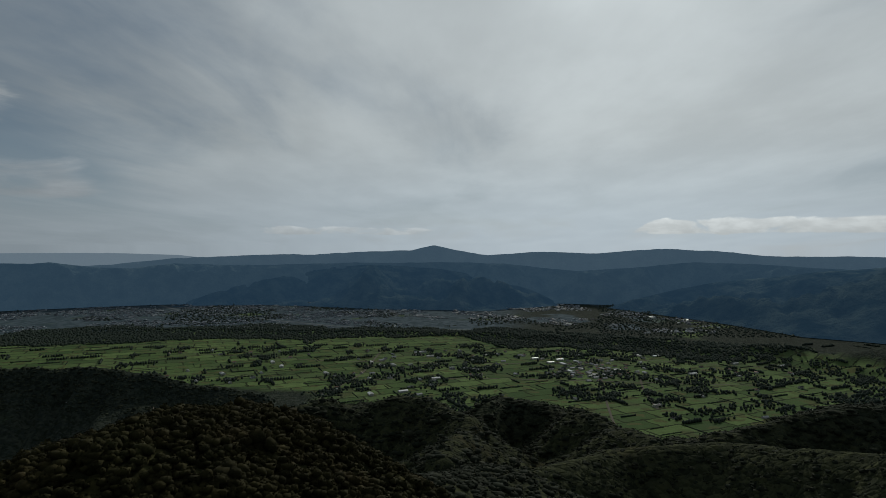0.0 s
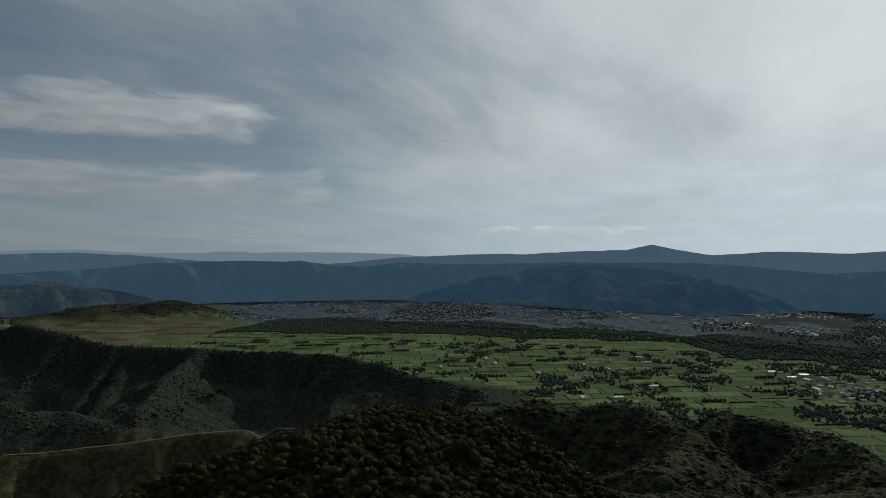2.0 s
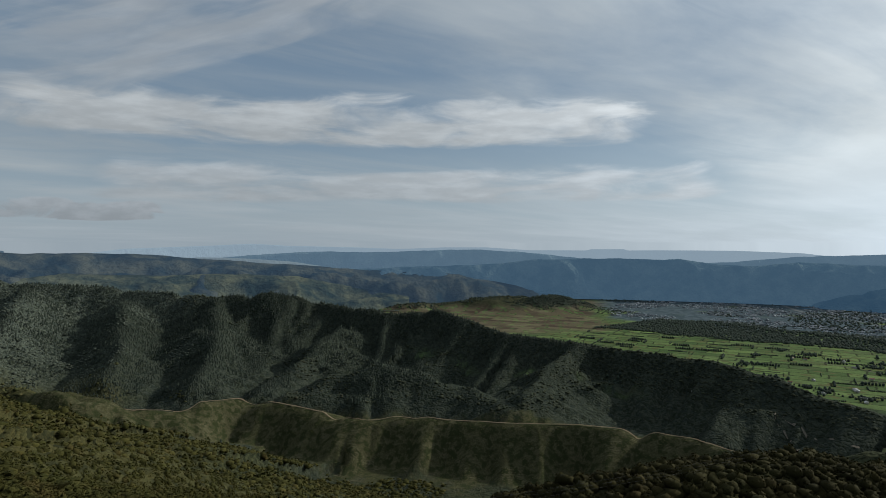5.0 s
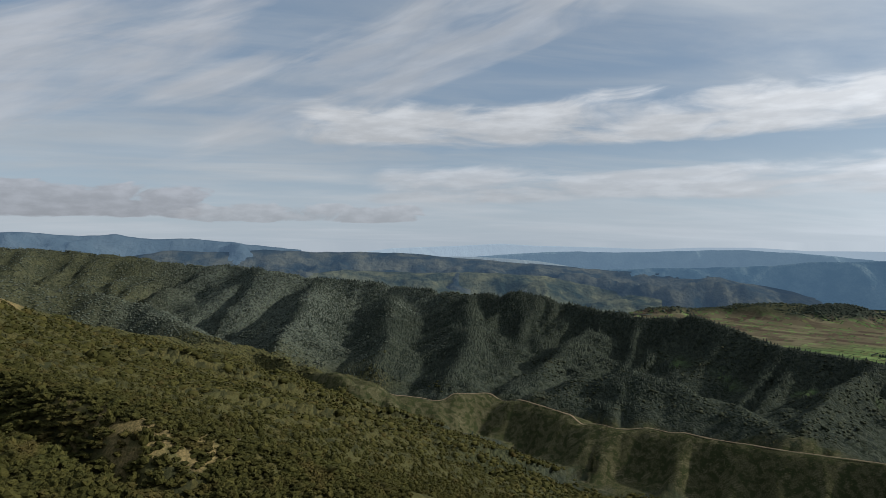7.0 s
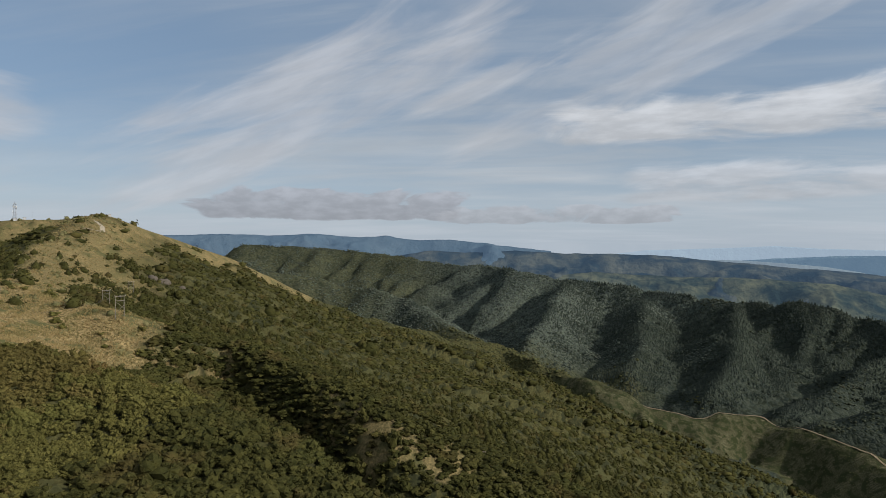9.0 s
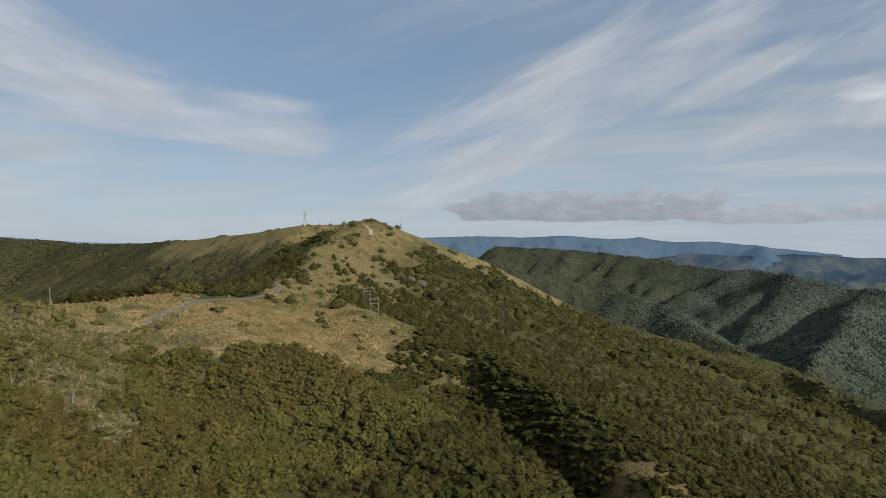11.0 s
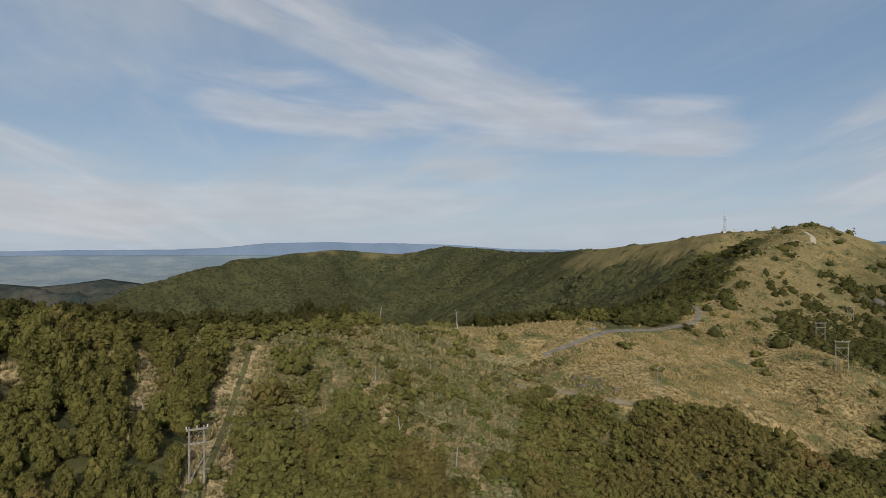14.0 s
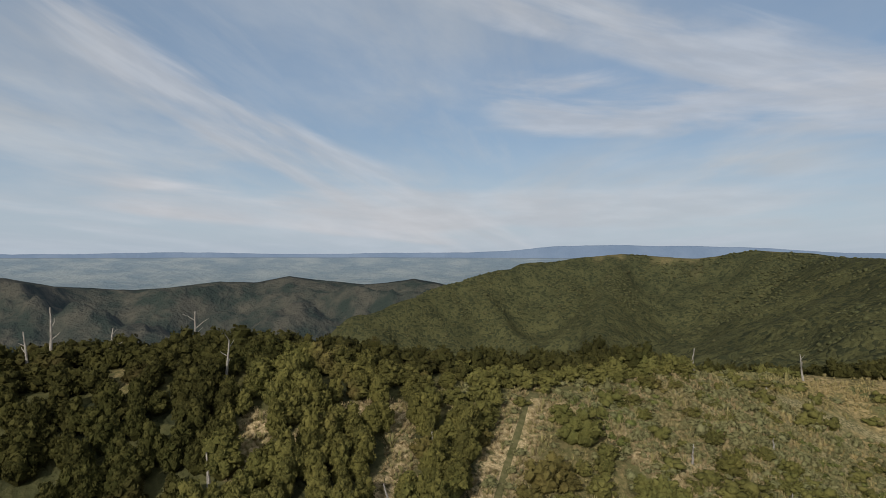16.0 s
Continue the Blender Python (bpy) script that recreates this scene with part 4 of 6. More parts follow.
def billow_arrays(seed, form, lobes, tufts, leaf=1.0):
    """A crown one metre high and wide, on z = 0: rounded clumps of foliage round a core, beset with leaf sprays."""
    gen = np.random.default_rng(seed)
    v, f = BALLS[1]
    k = np.arange(lobes) + 0.5
    up = 1 - 1.45 * k / lobes
    turn = 2.39996 * np.arange(lobes) + gen.uniform(0, 6.28)
    flat = np.sqrt(np.maximum(0.05, 1 - up**2))
    d = (np.stack([np.cos(turn) * flat, np.sin(turn) * flat, up], -1) + gen.normal(0, 0.08, (lobes, 3))) * gen.uniform(0.85, 1.15, (lobes, 1))
    reach = {"dome": (0.40, 0.36), "column": (0.31, 0.40)}[form]
    centre = d * (reach[0], reach[0], reach[1]) + (0, 0, 0.48)
    if form == "column":
        centre[:, :2] *= (1.25 - 0.62 * centre[:, 2:3])
    size = gen.uniform(0.75, 1.2, lobes) * 0.62 / math.sqrt(max(lobes, 6))
    squash = np.array([1.0, 1.0, 0.85])
    verts, tris = [v * (0.40, 0.40, 0.44) * (0.9 if form == "column" else 1.0) + (0, 0, 0.42)], [f]
    for n in range(lobes):
        ball_v = v * (1 + gen.normal(0, 0.20, (len(v), 1))) * size[n] * squash + centre[n]
        verts.append(ball_v)
        tris.append(f + len(v) * (n + 1))
    pick = gen.integers(0, lobes, tufts)
    out = gen.normal(size=(tufts, 3)) + 0.9 * d[pick] + (0, 0, 0.45)
    out /= np.linalg.norm(out, axis=1, keepdims=True)
    root = centre[pick] + out * size[pick][:, None] * squash * 0.95
    spread = out + gen.normal(0, 0.55, (tufts, 3))
    spread /= np.linalg.norm(spread, axis=1, keepdims=True)
    across = np.cross(spread, gen.normal(size=(tufts, 3)))
    across /= np.linalg.norm(across, axis=1, keepdims=True)
    long = gen.uniform(0.05, 0.10, (tufts, 1)) * leaf
    spray = np.stack([root - across * long * 0.7, root + across * long * 0.7, root + spread * long], 1).reshape(-1, 3)
    start = len(v) * (lobes + 1) + 3 * np.arange(tufts)
    return np.concatenate(verts + [spray]), np.concatenate(tris + [np.stack([start, start + 1, start + 2], -1)])


def many(name, label, category, models, spots, mat, smooth=True):
    """One object of many plants. spots: columns x, y, z, width, height, turn."""
    gen = np.random.default_rng(len(spots))
    pick = gen.integers(0, len(models), len(spots))
    verts, tris, start = [], [], 0
    for k, (v, f) in enumerate(models):
        s = spots[pick == k]
        if not len(s):
            continue
        c, d = np.cos(s[:, 5])[:, None], np.sin(s[:, 5])[:, None]
        x, y = v[:, 0][None], v[:, 1][None]
        p = np.stack([s[:, 0, None] + s[:, 3, None] * (x * c - y * d), s[:, 1, None] + s[:, 3, None] * (x * d + y * c), s[:, 2, None] + s[:, 4, None] * v[:, 2][None]], -1)
        verts.append(p.reshape(-1, 3))
        tris.append((f[None] + (start + len(v) * np.arange(len(s)))[:, None, None]).reshape(-1, 3))
        start += p.shape[0] * p.shape[1]
    return tagged(new(name, raw_mesh(name, np.concatenate(verts), np.concatenate(tris), mat, smooth)), label, category, kind="stuff")


def scatter(x0, x1, y0, y1, pitch, seed):
    """A jittered grid of spots over a stretch of the plan."""
    gen = np.random.default_rng(seed)
    x, y = np.meshgrid(np.arange(x0, x1, pitch), np.arange(y0, y1, pitch))
    x, y = x.ravel() + gen.uniform(-0.45, 0.45, x.size) * pitch, y.ravel() + gen.uniform(-0.45, 0.45, y.size) * pitch
    return x, y, gen


def spots_at(x, y, gen, wide, high, spread=0.35, sink=0.15):
    """Rows for many(): plants that stand on the ground there."""
    grow = np.exp(gen.normal(0, spread, len(x)))
    w = wide * np.exp(gen.normal(0, spread * 0.6, len(x))) * np.sqrt(grow)
    h = high * grow
    return np.stack([x, y, height(x, y) - sink * h, w, h, gen.uniform(0, 6.28, len(x))], -1)


def polar(x, y):
    """Distance from the middle of the flight, and azimuth left of +y in degrees."""
    dx, dy = x - CENTRE[0], y - CENTRE[1]
    return np.hypot(dx, dy), np.degrees(np.arctan2(-dx, dy)) % 360


ROUTES = (          # centre lines kept free of plants, and their half widths
    ([(-129, -176, 0), (-125, -164, 0), (-122, -154, 0), (-118, -135, 0), (-112, -105, 0)], 0.9),
    ([(-190, -203, 0), (-224, -195, 0), (-241, -195, 0), (-271, -205, 0), (-313, -223, 0), (-327, -231, 0), (-335, -243, 0), (-346, -262, 0)], 3.0),
    ([(-208, -185, 0), (-216, -171, 0), (-218, -155, 0), (-223, -149, 0), (-230, -146, 0)], 2.2),
)


def off_route(x, y):
    free = np.ones(len(x), bool)
    for line, half in ROUTES:
        free &= along(x, y, line)[0] > half
    return free


def plant_bush():
    domes_near = [billow_arrays(10 + k, "dome", 14, 200, 1.0) for k in range(6)]
    columns = [billow_arrays(20 + k, "column", 13, 150, 0.95) for k in range(6)]
    hedge_crowns = [billow_arrays(30 + k, "dome", 8, 80, 1.15) for k in range(5)]
    leafy = [billow_arrays(180 + k, "dome", 4, 34, 1.5) for k in range(6)]
    low_shrub = [crown_arrays(50 + k, "bush", 1, 60, 0.30, 2.0) for k in range(6)]
    canopy = [billow_arrays(160 + k, "dome", 6, 80, 1.0) for k in range(6)]
    lumpy = [crown_arrays(190 + k, "bush", 1, 46, 0.34, 1.5) for k in range(6)]
    mound = [crown_arrays(55 + k, "round", 1, 14, 0.30, 2.2) for k in range(4)]
    mound_plain = [crown_arrays(95 + k, "round", 1, 0, 0.30) for k in range(4)]

    # the flank and crest near the flight
    x, y, gen = scatter(-430, 20, -300, 90, 2.5, 1)
    r, az = polar(x, y)
    tus = masks(x, y, height(x, y))[0]
    crest, _, _, side = along(x, y, CRESTS["main"][0])
    dark_zone = step(-124, -106, x + 9 * fbm(x, y, 30, 2)) * (y < -70)
    slope = (along(x, y, TUSSOCK[0][0])[0] < 36) | (along(x, y, TUSSOCK[1][0])[0] < 17)
    hedge = (side > 0) & (crest > 1 + 4 * step(-165, -180, x)) & (crest < 34) & (x > -350) & ((x > -158) | (x < -216) | (crest > 20))
    strip = np.min([along(x, y, line)[0] - wide for line, wide, _, _ in TUSSOCK[3:7]], axis=0) + 1.6 * fbm(x, y, 7, 2)
    scrub = inside(x, y, OPEN_SCRUB)
    lump = inside(x, y, DENSE_LUMP)
    keep = (r < 320) & (r > 95) & (az > 62) & (az < 212) & ((gen.random(len(x)) > tus * 0.97) | hedge | lump) & off_route(x, y)
    keep &= (side < 0.1) | hedge | (x > -60)
    keep &= hedge | ~slope | lump | (gen.random(len(x)) < 0.05)
    keep &= hedge | (strip > 0.4)
    keep &= hedge | ~scrub | (gen.random(len(x)) < 0.17)
    keep &= hedge | ~lump | (fbm(x + 3, y + 8, 16, 2) > -0.62)
    keep &= hedge | (dark_zone < 0.5) | (fbm(x + 9, y + 70, 15, 2) > -0.58)
    keep &= gen.random(len(x)) < np.where(hedge, 0.72, np.where(dark_zone > 0.5, 0.66, 0.84))
    x, y, r, dark_zone, hedge, scrub = x[keep], y[keep], r[keep], dark_zone[keep], hedge[keep], scrub[keep]
    gen = np.random.default_rng(2)
    dark = (dark_zone > gen.random(len(x))) & ~hedge
    stretch = dark & (x > -132) & (x < -48) & (y > -178) & (y < -112)
    big = (x > -262) & (y < -80) & ~dark & ~hedge
    brown = fbm(x + 55, y + 21, 34, 3) + gen.normal(0, 0.12, len(x)) > 0.12
    spots = spots_at(x, y, gen, 3.9, 2.9, 0.30)
    spots[:, 3] *= 1 + 0.25 * step(180, 260, r)
    many("kanuka_bush", "dense olive-green kanuka bush covering the hillside", "bush", leafy, spots[~dark & ~hedge & ~big], FLANK, False)
    spots = spots_at(x, y, gen, 3.9, 3.5, 0.26, 0.15)
    spots[scrub, 3:5] *= (0.98, 0.80)
    many("tall_bush", "rounded olive-green bushes on the near slope", "bush", domes_near, spots[big & ~brown & ~scrub], BUSH, False)
    many("brown_bush", "rounded brown-tipped bushes on the near slope", "bush", domes_near, spots[big & brown & ~scrub], BROWN, False)
    many("dome_bush", "dark rounded single bushes in the open scrub", "bush", domes_near, spots[big & scrub], FACE, False)
    spots = spots_at(x, y, gen, 4.8, 5.2, 0.14, 0.12)
    many("crest_bush", "wind-shorn dark olive bush along the crest", "bush", hedge_crowns, spots[hedge], DARK, False)
    spots = spots_at(x, y, gen, 4.0, 5.6, 0.2, 0.1)
    spots[:, 4] *= 0.72 + 0.28 * step(6, 22, along(x, y, CRESTS["main"][0])[0])
    # same trees split at x = -80: darker leaves paint the shaded end
    many("dark_bush", "dark green columnar bushy trees on the ridge", "trees", columns, spots[dark & ~stretch & (x > -80)], DARK, False)
    many("slope_trees", "olive-green columnar bushy trees on the slope", "trees", columns, spots[dark & ~stretch & (x <= -80)], FACE, False)
    # single trees on the near face
    crowns = [raw_mesh("crown", *billow_arrays(60 + k, "column", 20, 360, 0.8), FACE if k % 2 else DARK, False) for k in range(8)]
    trunks = trunk_mesh()
    single = spots[stretch][np.argsort(np.hypot(spots[stretch][:, 0] + 100, spots[stretch][:, 1] + 120))]
    if len(single) > 300:
        many("face_bush", "more dark columnar trees on the near face", "trees", columns, single[300:], DARK, False)
    for k, (tx, ty, tz, w, h, turn) in enumerate(single[:300]):
        tree = new("tree")
        tree.matrix_world = Matrix.LocRotScale((tx, ty, tz), Euler((0, 0, turn)), (w, w, h))
        tagged(tree, "dark green bushy columnar tree on the grassy slope", "tree", "trees on the near face")
        # crowns east of x = -80 take the darker leaves as painted shade
        for part_name, mesh in (("trunk", trunks), ("crown", crowns[2 * (k % 4) + (tx < -80)])):
            child = new(part_name, mesh)
            child.parent = tree
    # farther flank, larger steps
    x, y, gen = scatter(-760, 60, -420, 480, 5.2, 3)
    r, az = polar(x, y)
    tus = masks(x, y, height(x, y))[0]
    keep = (r >= 316) & (r < 640) & (az > 55) & (az < 160) & (gen.random(len(x)) > tus * 0.98) & off_route(x, y)
    many("hillside_bush", "olive-green bush on the farther flank", "bush", lumpy, spots_at(x[keep], y[keep], gen, 6.0, 3.9, 0.30, 0.2), FLANK)
    # shrubs over the summit slopes
    x, y, gen = scatter(-830, -325, -600, -150, 8.0, 61)
    tus = masks(x, y, height(x, y))[0]
    keep = (tus > 0.4) & (gen.random(len(x)) < 0.10 + 0.55 * step(0.0, 0.35, fbm(x + 21, y, 60, 3))) & off_route(x, y)
    many("summit_shrub", "low olive shrubs dotted over the summit slopes", "shrubs", lumpy, spots_at(x[keep], y[keep], gen, 3.2, 1.8, 0.35, 0.2), GREY)
    # woods on the farther hills
    for name, label, x0, x1, y0, y1, pitch, r0, r1, a0, a1, models, wide, high, mat in (
            ("flank_wood", "olive-green bush on the far flank", -1250, 100, -560, 900, 9.0, 635, 1200, 50, 135, mound, 11.0, 6.5, FLANK),
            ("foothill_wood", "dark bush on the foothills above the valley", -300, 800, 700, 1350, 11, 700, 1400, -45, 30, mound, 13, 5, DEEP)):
        x, y, gen = scatter(x0, x1, y0, y1, pitch, len(name))
        r, az = polar(x, y)
        az = np.where(az > 300, az - 360, az)
        z = height(x, y)
        tus, fel, pas = masks(x, y, z)
        keep = (r >= r0) & (r < r1) & (az > a0) & (az < a1) & (tus + fel + pas < 0.3) & (gen.random(len(x)) < 0.9)
        many(name, label, "trees", models, spots_at(x[keep], y[keep], gen, wide, high, 0.3, 0.35), mat)
    plant_forest(mound_plain)
    x, y, gen = scatter(-1650, -480, 120, 1180, 4.4, 88)
    keep = (masks(x, y, height(x, y))[1] > 0.5) & (along(x, y, CRESTS["felled"][0])[0] > 6) & (towards_flight(x, y) > -0.1) & (gen.random(len(x)) < 0.75)
    many("young_pines", "rows of young pines and slash on felled ground", "trees", [conifer_arrays(320 + k, 1, 5) for k in range(4)], spots_at(x[keep], y[keep], gen, 2.8, 3.0, 0.25, 0.1), SHOULDER)
    # bush on the southern hills
    x, y, gen = scatter(-1500, 350, -2100, -380, 9.5, 91)
    r, az = polar(x, y)
    keep = (r > 430) & (az > 138) & (az < 208) & (towards_flight(x, y) > -0.04)
    x, y = x[keep], y[keep]
    keep = (masks(x, y, height(x, y))[0] < 0.3) & (gen.random(len(x)) < 0.06 + 0.85 * step(-0.05, 0.18, fbm(x + 11, y, 120, 4)))
    many("southern_bush", "olive-green bush on the southern hills", "bush", mound_plain, spots_at(x[keep], y[keep], gen, 8.2, 3.6, 0.3, 0.3), SOUTH)
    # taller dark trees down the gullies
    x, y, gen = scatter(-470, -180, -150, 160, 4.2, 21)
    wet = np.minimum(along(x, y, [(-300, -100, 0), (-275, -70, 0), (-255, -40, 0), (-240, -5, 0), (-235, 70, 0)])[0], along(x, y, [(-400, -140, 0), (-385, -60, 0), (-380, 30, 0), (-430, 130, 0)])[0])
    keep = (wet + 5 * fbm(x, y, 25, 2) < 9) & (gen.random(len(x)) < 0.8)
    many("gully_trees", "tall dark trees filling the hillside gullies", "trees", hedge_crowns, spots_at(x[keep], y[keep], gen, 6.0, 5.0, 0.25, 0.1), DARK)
    # scattered low shrubs among the tussock
    x, y, gen = scatter(-430, -110, -300, -90, 2.5, 4)
    tus = masks(x, y, height(x, y))[0]
    keep = (tus > 0.4) & (gen.random(len(x)) < 0.05 + 0.6 * step(-222, -175, x)) & off_route(x, y)
    x, y = x[keep], y[keep]
    kind = gen.random(len(x)) + 0.35 * fbm(x, y, 40, 2)
    many("grey_shrub", "low grey-green shrubs among the tussock", "shrubs", low_shrub, spots_at(x[kind < 0.5], y[kind < 0.5], gen, 2.0, 1.1, 0.3), GREY)
    many("olive_shrub", "rounded olive shrubs among the tussock", "shrubs", leafy, spots_at(x[kind > 0.70], y[kind > 0.70], gen, 2.9, 2.1, 0.35), BUSH)
    # low mixed scrub in the thin stretch below the crest
    x, y, gen = scatter(-236, -128, -210, -114, 1.45, 31)
    keep = inside(x, y, OPEN_SCRUB) & (gen.random(len(x)) < 0.5) & off_route(x, y)
    x, y = x[keep], y[keep]
    kind = fbm(x + 12, y + 3, 9, 3) + gen.normal(0, 0.18, len(x))
    for name, label, pick, mat in (("green_scrub", "low green scrub on the near slope", kind > 0.45, FERN), ("olive_scrub", "low grey-olive scrub on the near slope", (kind <= 0.45) & (kind > -0.3), GREY), ("brown_scrub", "low brown-green scrub on the near slope", kind <= -0.3, BUSH)):
        many(name, label, "scrub", low_shrub, spots_at(x[pick], y[pick], gen, 1.6, 1.0, 0.3), mat)
    # bright fern patches
    x, y, gen = scatter(-340, -90, -200, -90, 1.9, 5)
    wet = fbm(x + 900, y, 26, 3)
    tus = masks(x, y, height(x, y))[0]
    keep = (tus < 0.5) & (wet > 0.48) & (gen.random(len(x)) < 0.85) & off_route(x, y)
    many("fern_patch", "bright green fern patches between the bushes", "ferns", low_shrub, spots_at(x[keep], y[keep], gen, 2.3, 1.5, 0.25), FERN)
    # the wooded knob
    x, y, gen = scatter(-220, 70, 70, 300, 3.5, 6)
    keep = gen.random(len(x)) < 0.95
    x, y = x[keep], y[keep]
    spots = spots_at(x, y, gen, 4.8, 4.2, 0.2, 0.3)
    close = (y < 200) & (along(x, y, CRESTS["knob"][0])[0] < 75)
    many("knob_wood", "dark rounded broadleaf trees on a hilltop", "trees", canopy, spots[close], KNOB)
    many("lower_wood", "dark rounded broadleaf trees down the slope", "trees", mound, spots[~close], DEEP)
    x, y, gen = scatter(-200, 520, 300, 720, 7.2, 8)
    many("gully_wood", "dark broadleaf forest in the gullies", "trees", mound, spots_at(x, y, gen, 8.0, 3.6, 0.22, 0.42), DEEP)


def conifer_arrays(seed, tiers=3, sides=6):
    """A narrow conifer one metre high and wide: ragged skirts of branches, one above the other."""
    gen = np.random.default_rng(seed)
    verts, tris = [], []
    for k in range(tiers):
        low, high, wide = 0.05 + 0.85 * k / tiers, min(1.0, 0.42 + 0.85 * k / tiers), 0.5 * (1 - k / (tiers + 0.4))
        start = len(verts)
        verts.append((gen.normal(0, 0.02), gen.normal(0, 0.02), high))
        turn = gen.uniform(0, 6.28)
        for q in range(sides):
            a, rim = turn + 6.2832 * q / sides, wide * gen.uniform(0.72, 1.15)
            verts.append((rim * math.cos(a), rim * math.sin(a), low + gen.uniform(-0.05, 0.05)))
        tris += [(start, start + 1 + q, start + 1 + (q + 1) % sides) for q in range(sides)]
    return np.array(verts), np.array(tris)


def towards_flight(x, y):
    """How much the ground leans towards the middle of the flight, as a slope."""
    r = np.hypot(x - CENTRE[0], y - CENTRE[1])
    ux, uy = (x - CENTRE[0]) / r, (y - CENTRE[1]) / r
    return (height(x + 18 * ux, y + 18 * uy) - height(x - 18 * ux, y - 18 * uy)) / 36


def plant_forest(mounds):
    """Woods on the far hills: planted conifers on the main face, broadleaf bush round them."""
    conifers = [conifer_arrays(300 + k) for k in range(5)]
    x, y, gen = scatter(-3650, -350, -1700, 1700, 9.5, 77)
    r, az = polar(x, y)
    keep = (r > 1050) & (az > 5) & (az < 132)
    x, y, r = x[keep], y[keep], r[keep]
    z = height(x, y)
    tus, fel, pas = masks(x, y, z)
    lean = towards_flight(x, y)
    keep = (tus + fel + pas < 0.4) & (lean > -0.06) & (z > 12)
    x, y, r, z = x[keep], y[keep], r[keep], z[keep]
    ragged = fbm(x, y, 220, 3)
    patch = fbm(x + 700, y + 90, 130, 3)
    planted = step(-2900, -2650, x + 0.3 * y + 250 * ragged) * step(60, 320, y + 250 * ragged) * step(-0.38, -0.24, patch)
    planted = np.maximum(planted, step(0.30, 0.42, patch) * (x < -2100) * (y > -400))
    planted = planted * step(-1150, -1400, x + 120 * ragged)
    pine = planted > gen.random(len(x))
    spots = spots_at(x, y, gen, 7.4, 8.4, 0.20, 0.15)
    many("pine_plantation", "dark blue-green planted conifers on the far hills", "trees", conifers, spots[pine], PINE)
    thin = gen.random(len(x)) < np.where(r > 2300, 0.45, 0.7)
    spots = spots_at(x, y, gen, 8.6, 3.8, 0.26, 0.3)
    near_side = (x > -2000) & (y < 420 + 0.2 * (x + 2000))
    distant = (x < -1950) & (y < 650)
    many("far_hill_bush", "native bush on the far hills, leaves paled towards haze grey", "trees", mounds, spots[~pine & thin & ~near_side & distant], FAR_BUSH)
    many("spur_bush", "dark scrub on the lower spurs", "trees", mounds, spots[~pine & thin & ~near_side & ~distant], SPUR)
    many("shoulder_bush", "olive-green bush on the long shoulder of the ridge", "trees", mounds, spots[~pine & thin & near_side], SHOULDER)


def trunk_mesh():
    """A tapered, slightly bent trunk with two limbs, for a tree of unit height."""
    bm = bmesh.new()
    for root, tip, a, b in (((0, 0, -0.15), (0.03, 0.02, 0.7), 0.05, 0.02), ((0, 0, 0.2), (0.18, 0.05, 0.5), 0.025, 0.01), ((0, 0, 0.25), (-0.15, -0.1, 0.55), 0.025, 0.01)):
        stick(bm, root, tip, a, b, 6)
    mesh = bpy.data.meshes.new("trunk")
    bm.to_mesh(mesh)
    bm.free()
    mesh.materials.append(BARK)
    return mesh


def stick(bm, a, b, ra, rb, sides=8):
    """A tapered round bar from a to b."""
    a, b = Vector(a), Vector(b)
    m = Matrix.Translation((a + b) / 2) @ (b - a).to_track_quat("Z", "Y").to_matrix().to_4x4()
    bmesh.ops.create_cone(bm, cap_ends=True, segments=sides, radius1=ra, radius2=rb, depth=(b - a).length, matrix=m)


